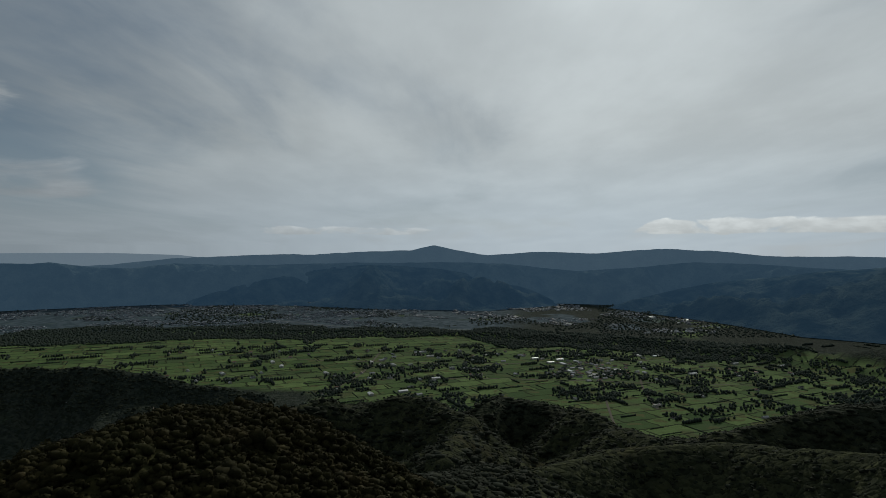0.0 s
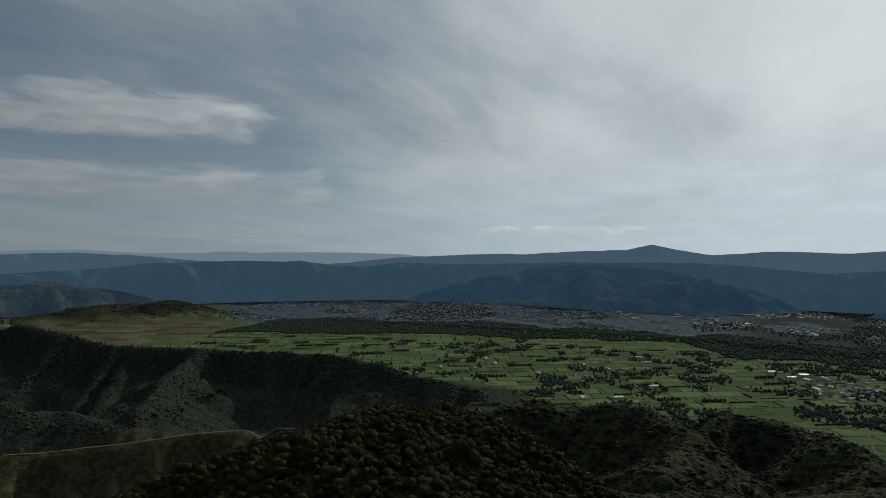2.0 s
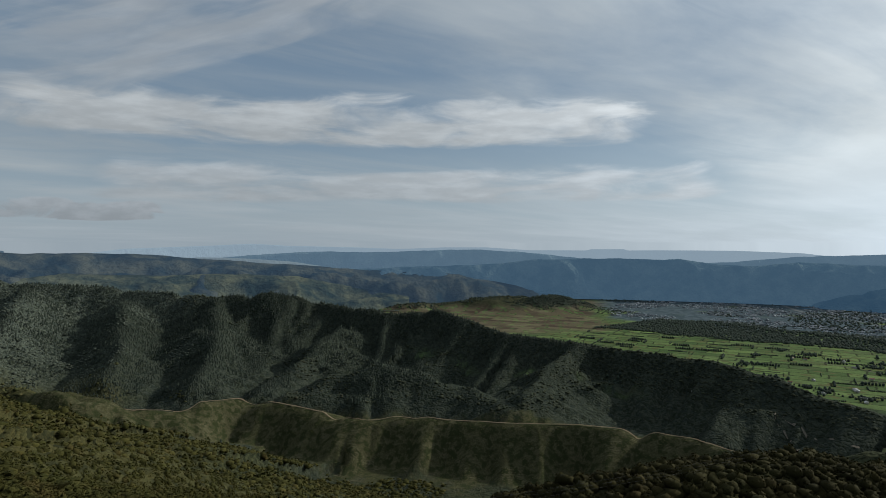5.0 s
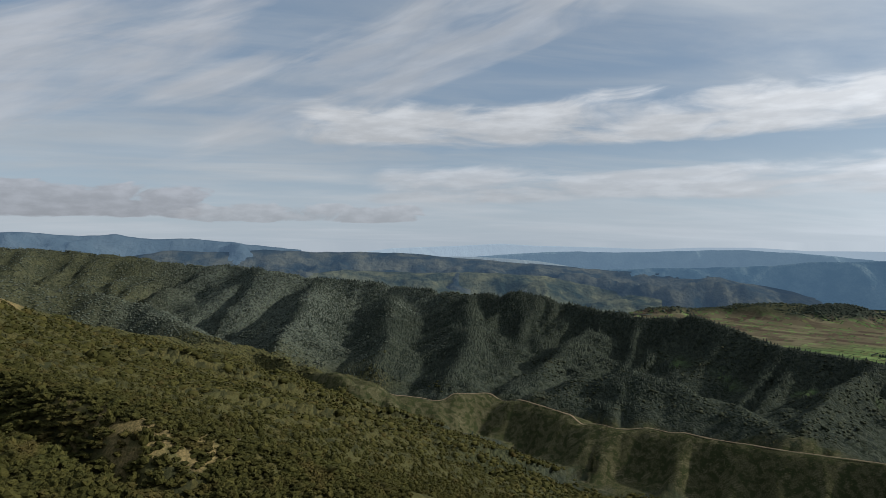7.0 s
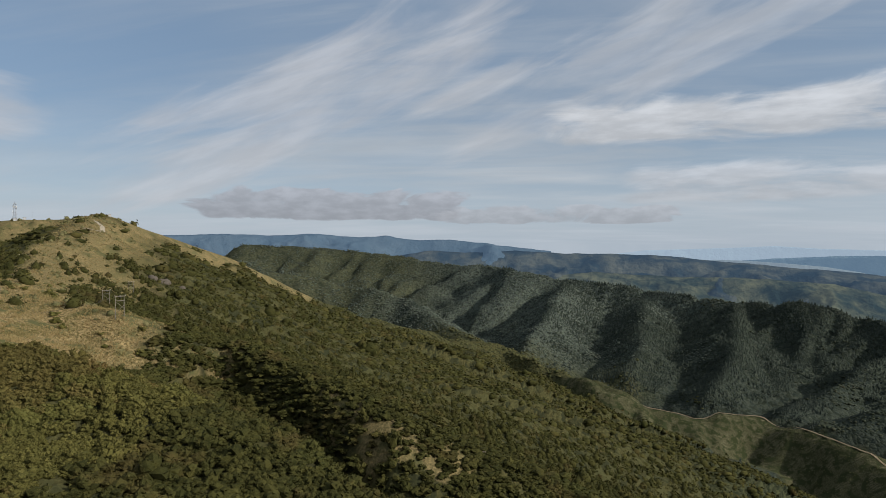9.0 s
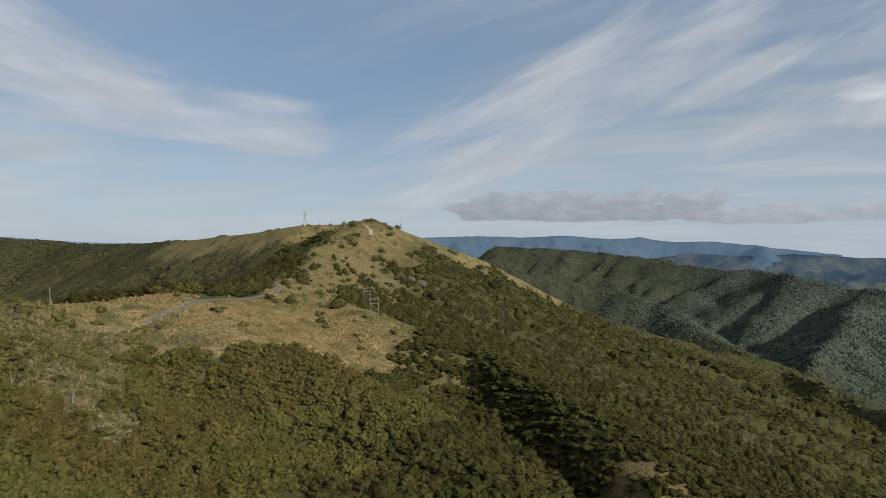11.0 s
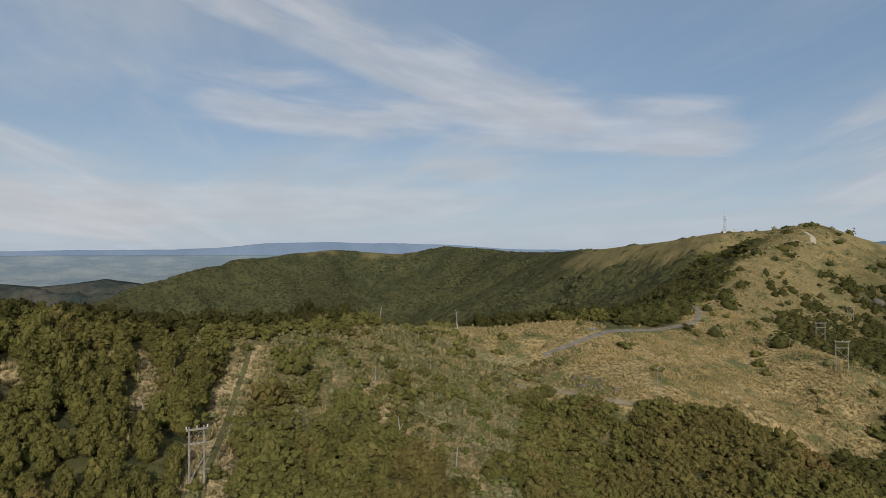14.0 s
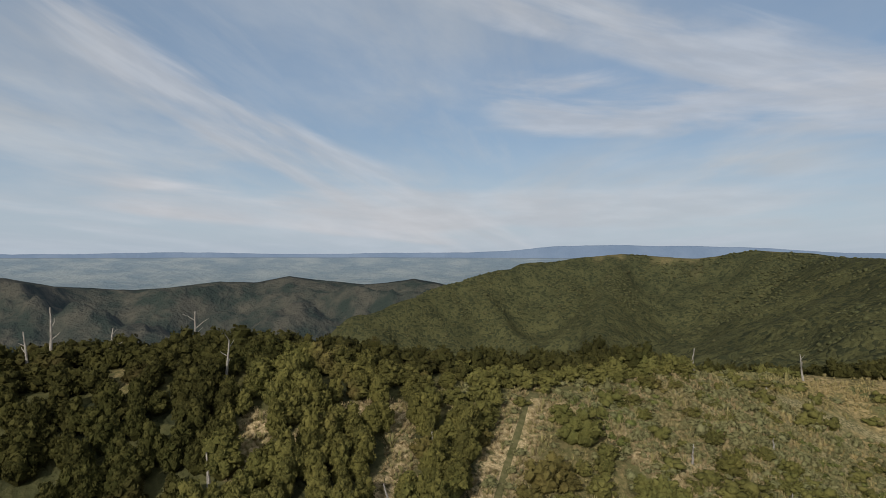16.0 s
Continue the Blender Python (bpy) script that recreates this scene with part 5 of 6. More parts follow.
def plant_grass():
    """Tussock tufts of bent blades."""
    models = []
    for k in range(4):
        gen = np.random.default_rng(70 + k)
        verts, tris = [], []
        for b in range(20):
            turn, lean, long = gen.uniform(0, 6.28), gen.uniform(0.15, 0.9), gen.uniform(0.6, 1.0)
            out, side = np.array([math.cos(turn), math.sin(turn), 0]), np.array([-math.sin(turn), math.cos(turn), 0])
            base = out * 0.12
            tip = base + out * lean * 0.55 * long + np.array([0, 0, long * (1.0 - 0.45 * lean)])
            verts += [base - side * 0.055, base + side * 0.055, tip]
            tris.append([3 * b, 3 * b + 1, 3 * b + 2])
        models.append((np.array(verts), np.array(tris)))
    x, y, gen = scatter(-360, -60, -260, -85, 1.15, 9)
    tus = masks(x, y, height(x, y))[0]
    keep = (tus > 0.25) & (gen.random(len(x)) < 0.35 + 0.6 * tus) & off_route(x, y) & (gen.random(len(x)) < step(-0.6, 0.1, fbm(x, y, 9, 2)))
    many("tussock_grass", "straw-coloured tussock grass on the ridge", "grass", models, spots_at(x[keep], y[keep], gen, 1.45, 1.05, 0.35, 0.05), STRAW)
    x, y, gen = scatter(-236, -128, -210, -114, 1.0, 41)
    keep = inside(x, y, OPEN_SCRUB) & (gen.random(len(x)) < step(-0.5, 0.3, fbm(x + 5, y, 12, 2))) & off_route(x, y)
    many("scrub_grass", "dry straw tufts among low scrub", "grass", models, spots_at(x[keep], y[keep], gen, 1.3, 0.95, 0.3, 0.05), PALE_STRAW)
    # long pale grass in the open strips
    x, y, gen = scatter(-180, -70, -182, -92, 1.0, 12)
    strip = np.min([along(x, y, line)[0] - wide for line, wide, _, _ in TUSSOCK[3:7]], axis=0)
    keep = (strip < 1.2) & (gen.random(len(x)) < 0.85) & off_route(x, y)
    many("pale_grass", "long pale dry grass in strips between the bushes", "grass", models, spots_at(x[keep], y[keep], gen, 1.35, 0.85, 0.3, 0.05), PALE_STRAW)
    x, y, gen = scatter(-800, -300, -560, -150, 3.0, 10)
    tus = masks(x, y, height(x, y))[0]
    keep = (tus > 0.4) & (x < -330) & (gen.random(len(x)) < 0.6) & off_route(x, y)
    many("hill_tussock", "dry tussock grass on the summit slopes", "grass", models, spots_at(x[keep], y[keep], gen, 2.4, 1.2, 0.3, 0.05), STRAW)


plant_bush()
plant_grass()


# ---- valley floor ----
def part(name, bm, mat, parent=None, label=""):
    """Links a bmesh as one mesh object under a thing or a part."""
    mesh = bpy.data.meshes.new(name)
    bm.to_mesh(mesh)
    bm.free()
    mesh.materials.append(mat)
    ob = new(name, mesh)
    ob.parent = parent
    return tagged(ob, label)


def box(bm, x0, x1, y0, y1, z0, z1):
    v = [bm.verts.new((x, y, z)) for z in (z0, z1) for x, y in ((x0, y0), (x1, y0), (x1, y1), (x0, y1))]
    for f in ((3, 2, 1, 0), (4, 5, 6, 7), (0, 1, 5, 4), (1, 2, 6, 5), (2, 3, 7, 6), (3, 0, 4, 7)):
        bm.faces.new([v[k] for k in f])


def paint(name, colour, other, rough=0.6, scale=0.4, metal=0.0):
    mat, n, shader = material(name, rough, 0.0 if rough > 0.7 else 0.3)
    island = n.add("ShaderNodeNewGeometry").outputs["Random Per Island"]
    worn = n.math("ADD", n.math("MULTIPLY", n.noise(position(n), scale, 4), 0.6), n.math("MULTIPLY", island, 0.4))
    n.put(shader.inputs["Base Color"], n.mix(n.ramp(worn, 0.35, 0.65), colour, other))
    shader.inputs["Metallic"].default_value = metal
    return mat


GRAVEL = paint("gravel", (0.20, 0.17, 0.125), (0.34, 0.30, 0.23), 0.9, 0.8)
SEAL = paint("worn_seal", (0.085, 0.076, 0.062), (0.155, 0.14, 0.115), 0.9, 0.5)
CLAY = paint("clay_track", (0.11, 0.088, 0.055), (0.19, 0.155, 0.105), 0.9, 0.3)
EARTH = paint("mossy_earth", (0.045, 0.047, 0.018), (0.105, 0.094, 0.045), 0.95, 0.9)
SHINGLE = paint("river_shingle", (0.08, 0.092, 0.10), (0.15, 0.165, 0.17), 0.8, 0.02)
WALL_PAINT = paint("house_wall", (0.42, 0.40, 0.36), (0.62, 0.60, 0.55))
ROOFS = [paint("roof_grey", (0.22, 0.23, 0.25), (0.36, 0.37, 0.38), 0.45), paint("roof_white", (0.55, 0.56, 0.57), (0.75, 0.75, 0.75), 0.4), paint("roof_rust", (0.20, 0.10, 0.07), (0.28, 0.16, 0.11), 0.6)]


def ribbon(name, label, line, half, mat, lift=0.25, pace=4.0, category="road"):
    """A road, track or river laid over the ground along a line."""
    pts = []
    for (ax, ay), (bx, by) in zip(line, line[1:]):
        steps = max(1, int(math.hypot(bx - ax, by - ay) / pace))
        pts += [(ax + (bx - ax) * k / steps, ay + (by - ay) * k / steps) for k in range(steps)]
    pts = np.array(pts + [line[-1]])
    for _ in range(6):
        pts[1:-1] = 0.25 * pts[:-2] + 0.5 * pts[1:-1] + 0.25 * pts[2:]
    way = np.gradient(pts, axis=0)
    way /= np.linalg.norm(way, axis=1, keepdims=True)
    out = np.stack([-way[:, 1], way[:, 0]], -1)
    wide = half * (1 + 0.25 * fbm(pts[:, 0], pts[:, 1], 12 * half, 2))[:, None]
    rows = [pts + out * wide * k for k in (-1, -0.5, 0, 0.5, 1)]
    middle = height(pts[:, 0], pts[:, 1])
    verts, faces = [], []
    for k, row in zip((-1, -0.5, 0, 0.5, 1), rows):
        z = np.maximum(height(row[:, 0], row[:, 1]), middle - 0.4) + lift - (0.5 * lift if abs(k) == 1 else 0)
        verts.append(np.column_stack([row, z]))
    m = len(pts)
    for k in range(4):
        for i in range(m - 1):
            faces.append((k * m + i, k * m + i + 1, (k + 1) * m + i + 1, (k + 1) * m + i))
    mesh = bpy.data.meshes.new(name)
    mesh.from_pydata(np.concatenate(verts).tolist(), [], [f[::-1] for f in faces])
    mesh.shade_smooth()
    mesh.materials.append(mat)
    return tagged(new(name, mesh), label, category, kind="structure")


RIVER = [(-2200, 4330), (-2063, 4259), (-1897, 4144), (-1646, 3813), (-1369, 3629), (-1119, 3481), (-912, 3286), (-752, 3185), (-529, 3041), (-200, 2950), (300, 2900)]
ribbon("river", "pale shingle river bed winding past the town", RIVER, 13, SHINGLE, 1.5, 30, "river")
for lane in ([(-444, 1425), (-304, 1610), (-283, 1779), (-248, 1904), (-230, 2300)], [(-239, 1827), (100, 1850), (470, 1815), (900, 1760)],
             [(466, 1827), (412, 1562), (380, 1380)], [(619, 1970), (548, 1697), (520, 1500)], [(-900, 2250), (-372, 2115), (200, 2080), (700, 2150), (1100, 2020)],
             [(-444, 1425), (-700, 1480), (-480, 1300), (-300, 1260), (-60, 1330)]):
    ribbon("valley_road", "narrow country road between the paddocks", lane, 3.2, SEAL, 0.5, 15)


def gable(long, wide, wall, rise, eave=0.5):
    """A plain gabled house: bmesh of its walls and of its roof."""
    walls, roof = bmesh.new(), bmesh.new()
    box(walls, -long / 2, long / 2, -wide / 2, wide / 2, -1.0, wall)
    for x in (-long / 2, long / 2):
        walls.faces.new([walls.verts.new(q) for q in ((x, -wide / 2, wall), (x, wide / 2, wall), (x, 0, wall + rise))])
    a, b = long / 2 + eave, wide / 2 + eave
    low = wall - eave * rise / (wide / 2)
    ridge = [roof.verts.new((x, 0, wall + rise + 0.12)) for x in (-a, a)]
    for s in (-1, 1):
        edge = [roof.verts.new((x, s * b, low + 0.12)) for x in (-a, a)]
        roof.faces.new([edge[0], edge[1], ridge[1], ridge[0]] if s < 0 else [edge[1], edge[0], ridge[0], ridge[1]])
    bmesh.ops.solidify(roof, geom=roof.faces[:], thickness=0.15)
    return walls, roof


def build_houses():
    kinds = []
    for k, (name, label, size) in enumerate((("farmhouse", "single-storey farmhouse with a grey gabled roof among paddocks", (15, 9, 3, 2.2)), ("farm_shed", "long white-roofed farm shed beside paddocks", (26, 12, 4, 1.8)),
                                             ("cottage", "small house with a rust-brown gabled roof", (12, 8, 3, 2.4)))):
        walls, roof = gable(*size)
        thing = new(name)
        part("wall", walls, WALL_PAINT, thing)
        part("roof", roof, ROOFS[k], thing)
        door = bmesh.new()
        box(door, -0.5, 0.5, -size[1] / 2 - 0.06, -size[1] / 2 + 0.02, 0, 2.1)
        part("door", door, ROOFS[2], thing)
        for x in (-size[0] * 0.3, size[0] * 0.3):
            pane = bmesh.new()
            box(pane, x - 1.0, x + 1.0, -size[1] / 2 - 0.05, -size[1] / 2 + 0.02, 0.9, 2.1)
            part("window", pane, ROOFS[0], thing)
        kinds.append(tagged(thing, label, "house" if k != 1 else "shed", "houses in the valley"))
    gen = np.random.default_rng(5)
    placed = []
    while len(placed) < 210:
        if len(placed) < 60:
            x, y = gen.normal(455, 55), gen.normal(1960, 70)
        elif len(placed) < 120:
            x, y = gen.uniform(-300, 1150), gen.uniform(1880, 2330)
        else:
            x, y = gen.uniform(-1000, 1000), gen.uniform(1420, 2330)
        if height(np.array([x]), np.array([y]))[0] > 14 or any((x - q[0]) ** 2 + (y - q[1]) ** 2 < 300 for q in placed):
            continue
        placed.append((x, y))
    placed += [(-357, 1907), (700, 2230), (760, 2220)]
    for n, (x, y) in enumerate(placed):
        kind = kinds[1] if n >= 210 else kinds[int(gen.choice(3, p=(0.55, 0.17, 0.28)))]
        m = pose(x, y, ground_at(x, y) + 0.2, 0, 0, 24 + 90 * gen.integers(0, 4) + gen.normal(0, 6))
        if n < 3:
            kinds[n].matrix_world = m
        else:
            copy_thing(kind, m)


def build_town():
    """Thousands of roofs across the valley, too small to count."""
    gen = np.random.default_rng(12)
    walls, roof = gable(12, 8, 2.8, 2.0)
    v, f = [], []
    for bm in (walls, roof):
        bmesh.ops.triangulate(bm, faces=bm.faces[:])
        bm.verts.index_update()
        f += [[q.index + len(v) for q in face.verts] for face in bm.faces]
        v += [q.co[:] for q in bm.verts]
        bm.free()
    x, y = gen.uniform(-2900, 1500, 30000), gen.uniform(2800, 4500, 30000)
    dense = fbm(x, y, 260, 3)
    band = along(x, y, [(-1900, 2560, 0), (-1400, 2760, 0), (-900, 2790, 0), (-400, 2800, 0), (100, 2740, 0), (500, 2600, 0), (900, 2440, 0), (1350, 2150, 0)])[0]
    bearing = np.degrees(np.arctan2(-x, y))
    keep = (np.hypot(x, y) < 4480) & (band > 150) & (y > 2750) & (dense > np.where(bearing > 12, -0.25, 0.12)) & (bearing < 38) & (bearing > -24) & (along(x, y, [(a, b, 0) for a, b in RIVER])[0] > 45)
    x, y = x[keep][:5600], y[keep][:5600]
    z = height(x, y)
    keep = z < 60
    x, y, z = x[keep], y[keep], z[keep]
    grow = 0.8 * np.exp(gen.normal(0, 0.3, len(x))) * np.where(gen.random(len(x)) < 0.03, 1.9, 1.0)
    spots = np.stack([x, y, z, grow, np.minimum(grow, 1.6), 0.4 + 1.5708 * gen.integers(0, 2, len(x)) + gen.normal(0, 0.15, len(x))], -1)
    town = many("town_houses", "far-off grey and white roofs of the valley town", "town", [(np.array(v), np.array(f))], spots, paint("town_roofs", (0.060, 0.074, 0.090), (0.40, 0.43, 0.46), 0.4, 0.02))
    town.data.shade_flat()


def build_hedges():
    """Shelter belts, hedges and groves of the paddocks."""
    gen = np.random.default_rng(14)
    ca, sa = math.cos(radians(24)), math.sin(radians(24))
    x, y, w = [], [], []
    for i in range(-16, 20):
        for j in range(-14, 16):
            u0, v0 = i * 95 + gen.normal(0, 14), j * 80 + gen.normal(0, 12)
            for du, dv, chance in ((95, 0, 0.58), (0, 80, 0.5)):
                if gen.random() > chance:
                    continue
                long, tall = math.hypot(du, dv), gen.choice([2.6, 4.5, 9.0], p=[0.35, 0.35, 0.30])
                t = np.arange(gen.uniform(0, 0.3), gen.uniform(0.6, 1.0), tall * 0.9 / long)
                u, v = u0 + du * t, v0 + dv * t
                x += (u * ca - v * sa).tolist()
                y += (1850 + u * sa + v * ca).tolist()
                w += [tall] * len(t)
    groves = np.random.default_rng(15)
    for _ in range(330):
        gx, gy, size = groves.uniform(-1100, 1500), groves.uniform(1380, 2450), groves.uniform(8, 52)
        if gx < 350 and groves.random() < 0.45:
            continue
        k = int(size * 1.2)
        x += (gx + groves.normal(0, size * groves.uniform(0.3, 0.8), k)).tolist()
        y += (gy + groves.normal(0, size * groves.uniform(0.35, 0.9), k)).tolist()
        w += groves.uniform(4.5, 9.5, k).tolist()
    x, y, w = np.array(x), np.array(y), np.array(w)
    z = height(x, y)
    keep = (z < 32) & (y > np.where(x < -456, 1640 + (x + 456) * 0.323, 1240)) & (y < 2500)
    x, y, w, z = x[keep], y[keep], w[keep], z[keep]
    spots = np.stack([x, y, z - 0.5, w * gen.uniform(0.8, 1.2, len(x)), w * gen.uniform(0.8, 1.3, len(x)), gen.uniform(0, 6, len(x))], -1)
    models = [crown_arrays(80 + k, "round", 1, 0, 0.25) for k in range(3)]
    many("shelter_belt", "dark hedges, shelter belts and groves round the paddocks", "trees", models, spots, BROAD)
    # wooded terrace and river flats
    x, y, gen = scatter(-1900, 1750, 2150, 3100, 11, 16)
    band = along(x, y, [(-1900, 2560, 0), (-1400, 2760, 0), (-900, 2790, 0), (-400, 2800, 0), (100, 2740, 0), (500, 2600, 0), (900, 2440, 0), (1350, 2150, 0)])[0]
    keep = (band + 260 * fbm(x, y, 330, 3) < 165) & (gen.random(len(x)) < 0.8)
    many("terrace_wood", "dark wood on the terrace before the town", "trees", models, spots_at(x[keep], y[keep], gen, 12, 9, 0.25, 0.2), BROAD)
    x, y, gen = scatter(-3150, -2350, 1950, 2950, 14, 18)
    crest = along(x, y, CRESTS["brown_hill"][0])[0]
    keep = (crest + 90 * fbm(x, y, 160, 3) < 75 + 60 * step(-2700, -2550, x)) & (gen.random(len(x)) < 0.85)
    many("hilltop_wood", "dark wood along a low brown hill", "trees", models, spots_at(x[keep], y[keep], gen, 11, 6, 0.25, 0.3), BROAD)
    x, y, gen = scatter(-2800, 2900, 2700, 4500, 24, 17)
    bearing = np.degrees(np.arctan2(-x, y))
    keep = (np.hypot(x, y) > 2870) & (fbm(x + 70, y, 330, 3) > np.where(bearing < -14, -0.45, 0.12)) & (bearing < 46) & (gen.random(len(x)) < 0.95)
    many("town_trees", "dark trees among the roofs of the town", "trees", models, spots_at(x[keep], y[keep], gen, 11, 7, 0.3, 0.2), BROAD)


build_houses()
build_town()
build_hedges()

# roads and tracks on the ridges
ribbon("summit_road", "grey gravel road along the grassy ridge", [(-222, -195), (-241, -195), (-271, -205), (-313, -223), (-327, -231), (-335, -243), (-346, -262), (-380, -285)], 1.15, SEAL, 0.2, 3)
ribbon("summit_road", "grey gravel road along the grassy ridge", [(-445, -345), (-468, -359), (-492, -369), (-539, -395)], 2.4, GRAVEL, 0.5, 4)
ribbon("summit_road", "grey gravel road along the grassy ridge", [(-640, -432), (-665, -428), (-700, -455), (-727, -485)], 2.4, GRAVEL, 0.5, 4)
ribbon("pole_track", "clay bench track below the grassy crest", [(-204, -188), (-208, -185), (-216, -171), (-218, -155), (-223, -149), (-231, -146)], 1.1, CLAY, 0.3, 2, "track")
ribbon("foot_track", "mossy dark track down the scrubby slope", [(-128, -178), (-125, -164), (-122, -154), (-118, -135), (-113, -108)], 0.5, EARTH, 0.12, 2, "track")
ribbon("crest_track", "short gravel track on the crest", [(-112, -176), (-128, -174), (-140, -181)], 0.8, EARTH, 0.1, 2, "track")
ribbon("felled_track", "pale clay track along the felled ridge", [q[:2] for q in CRESTS["felled"][0][3:]], 2.2, CLAY, 0.8, 8, "track")
ribbon("foothill_track", "clay track on the foothill crest", [(-513, 1103), (-400, 1060), (-266, 966), (-209, 1029), (-160, 1080)], 4.0, CLAY, 1.0, 8, "track")


# ---- things on the ridge ----
POLE_WOOD = wood_material("weathered_pole", (0.105, 0.092, 0.074), (0.225, 0.205, 0.17))
STEEL = paint("galvanised_steel", (0.30, 0.31, 0.32), (0.46, 0.47, 0.48), 0.5, 3.0, 0.6)
WIRE = paint("wire", (0.05, 0.05, 0.05), (0.09, 0.09, 0.09), 0.8, 3.0)
PORCELAIN = paint("porcelain", (0.24, 0.22, 0.20), (0.36, 0.34, 0.31), 0.4, 3.0)
BOARD = paint("sign_board", (0.05, 0.06, 0.06), (0.09, 0.10, 0.10), 0.5, 1.0)
WHITE = paint("grey_paint", (0.26, 0.26, 0.25), (0.38, 0.38, 0.37), 0.6, 0.6)
ROCK = paint("bare_rock", (0.040, 0.035, 0.028), (0.095, 0.082, 0.066), 0.9, 0.9)


def bar(name, a, b, ra, rb, mat, parent, sides=8):
    bm = bmesh.new()
    stick(bm, a, b, ra, rb, sides)
    return part(name, bm, mat, parent)


def beam(name, x0, x1, y0, y1, z0, z1, mat, parent):
    bm = bmesh.new()
    box(bm, x0, x1, y0, y1, z0, z1)
    bmesh.ops.bevel(bm, geom=bm.edges[:], offset=0.02, segments=1, affect="EDGES")
    return part(name, bm, mat, parent)


def h_frame(x, y, heading, tall, gap, label):
    """Two poles with two cross-arms, a brace and insulators."""
    thing = new("utility_pole")
    thing.matrix_world = pose(x, y, ground_at(x, y), 0, 0, heading)
    for s in (-1, 1):
        bar("pole", (s * gap / 2, 0, -1.5), (s * gap / 2, 0, tall), 0.21, 0.15, POLE_WOOD, thing, 10)
    beam("crossarm", -gap / 2 - 0.45, gap / 2 + 0.45, 0.14, 0.36, tall - 0.55, tall - 0.25, POLE_WOOD, thing)
    beam("crossarm", -gap / 2 - 0.3, gap / 2 + 0.3, 0.14, 0.34, tall - 2.6, tall - 2.35, POLE_WOOD, thing)
    bar("brace", (-gap / 2, 0.22, tall - 4.6), (gap / 2, 0.22, tall - 8.0), 0.08, 0.08, POLE_WOOD, thing)
    if gap > 3:
        bar("brace", (gap / 2, 0.22, tall - 2.8), (-gap / 2, 0.22, tall - 6.4), 0.08, 0.08, POLE_WOOD, thing)
    for k in (-1, 0, 1):
        bm = bmesh.new()
        px = k * (gap / 2 + 0.45)
        for n in range(3):
            stick(bm, (px, 0.25, tall - 0.25 + 0.14 * n), (px, 0.25, tall - 0.13 + 0.14 * n), 0.12, 0.07, 8)
        part("insulator", bm, PORCELAIN, thing)
    bm = bmesh.new()
    box(bm, -0.40, -0.05, 0.3, 0.55, tall - 1.25, tall - 0.75)
    part("switch_box", bm, WIRE, thing)
    return tagged(thing, label, "power pole", "power line frames")


h_frame(-113.8, -117.2, 8, 9.5, 2.1, "weathered wooden H-frame power pole among scrub")
h_frame(-322, -163, -25, 10.5, 4.2, "weathered wooden H-frame power pole on the tussock edge")
h_frame(-392, -222, -25, 10.5, 4.2, "weathered wooden H-frame power pole before dark bush")
h_frame(-528, -300, -25, 10.5, 4.2, "distant wooden H-frame power pole on the hillside")


def single_pole(x, y, tall):
    thing = new("utility_pole")
    thing.matrix_world = pose(x, y, ground_at(x, y), 0, 0, 30)
    bar("pole", (0, 0, -1.2), (0, 0, tall), 0.17, 0.11, POLE_WOOD, thing, 10)
    beam("crossarm", -1.3, 1.3, 0.1, 0.24, tall - 0.5, tall - 0.3, POLE_WOOD, thing)
    for x0 in (-1.15, -0.4, 0.4, 1.15):
        bar("insulator", (x0, 0.17, tall - 0.3), (x0, 0.17, tall - 0.05), 0.07, 0.05, PORCELAIN, thing)
    return tagged(thing, "single wooden power pole beside the clay track", "power pole")


single_pole(-228.5, -148.5, 9.0)


def wires(a, b, sag, spread, count, label):
    """Sagging wires between two heights over the ground."""
    thing = new("power_line")
    a, b = Vector((a[0], a[1], ground_at(*a[:2]) + a[2])), Vector((b[0], b[1], ground_at(*b[:2]) + b[2]))
    side = Vector((0, 0, 1)).cross(b - a).normalized()
    for k in range(count):
        curve = bpy.data.curves.new("wire", "CURVE")
        curve.dimensions, curve.bevel_depth, curve.bevel_resolution = "3D", 0.009, 1
        spline = curve.splines.new("POLY")
        spline.points.add(24)
        for n, p in enumerate(spline.points):
            u = n / 24
            q = a.lerp(b, u) + side * spread * (k - (count - 1) / 2) - Vector((0, 0, sag * 4 * u * (1 - u)))
            p.co = (*q, 1)
        curve.materials.append(WIRE)
        wire = new("wire", curve)
        wire.parent = thing
    return tagged(thing, label, "power line", "power lines")


wires((-113.8, -117.2, 9.5), (-228.5, -148.5, 8.8), 2.5, 1.3, 3, "thin overhead wires crossing the scrubby slope")
wires((-113.8, -117.2, 9.5), (-72, 150, 7.0), 4.0, 1.3, 3, "thin overhead wires running out to the knob")
wires((-228.5, -148.5, 8.8), (-322, -163, 10.4), 2.0, 1.3, 3, "thin overhead wires over the tussock slope")
wires((-322, -163, 10.4), (-392, -222, 10.4), 1.5, 1.5, 3, "thin overhead wires over dark bush")
wires((-392, -222, 10.4), (-528, -300, 10.4), 3.0, 1.5, 3, "thin overhead wires up the hillside")


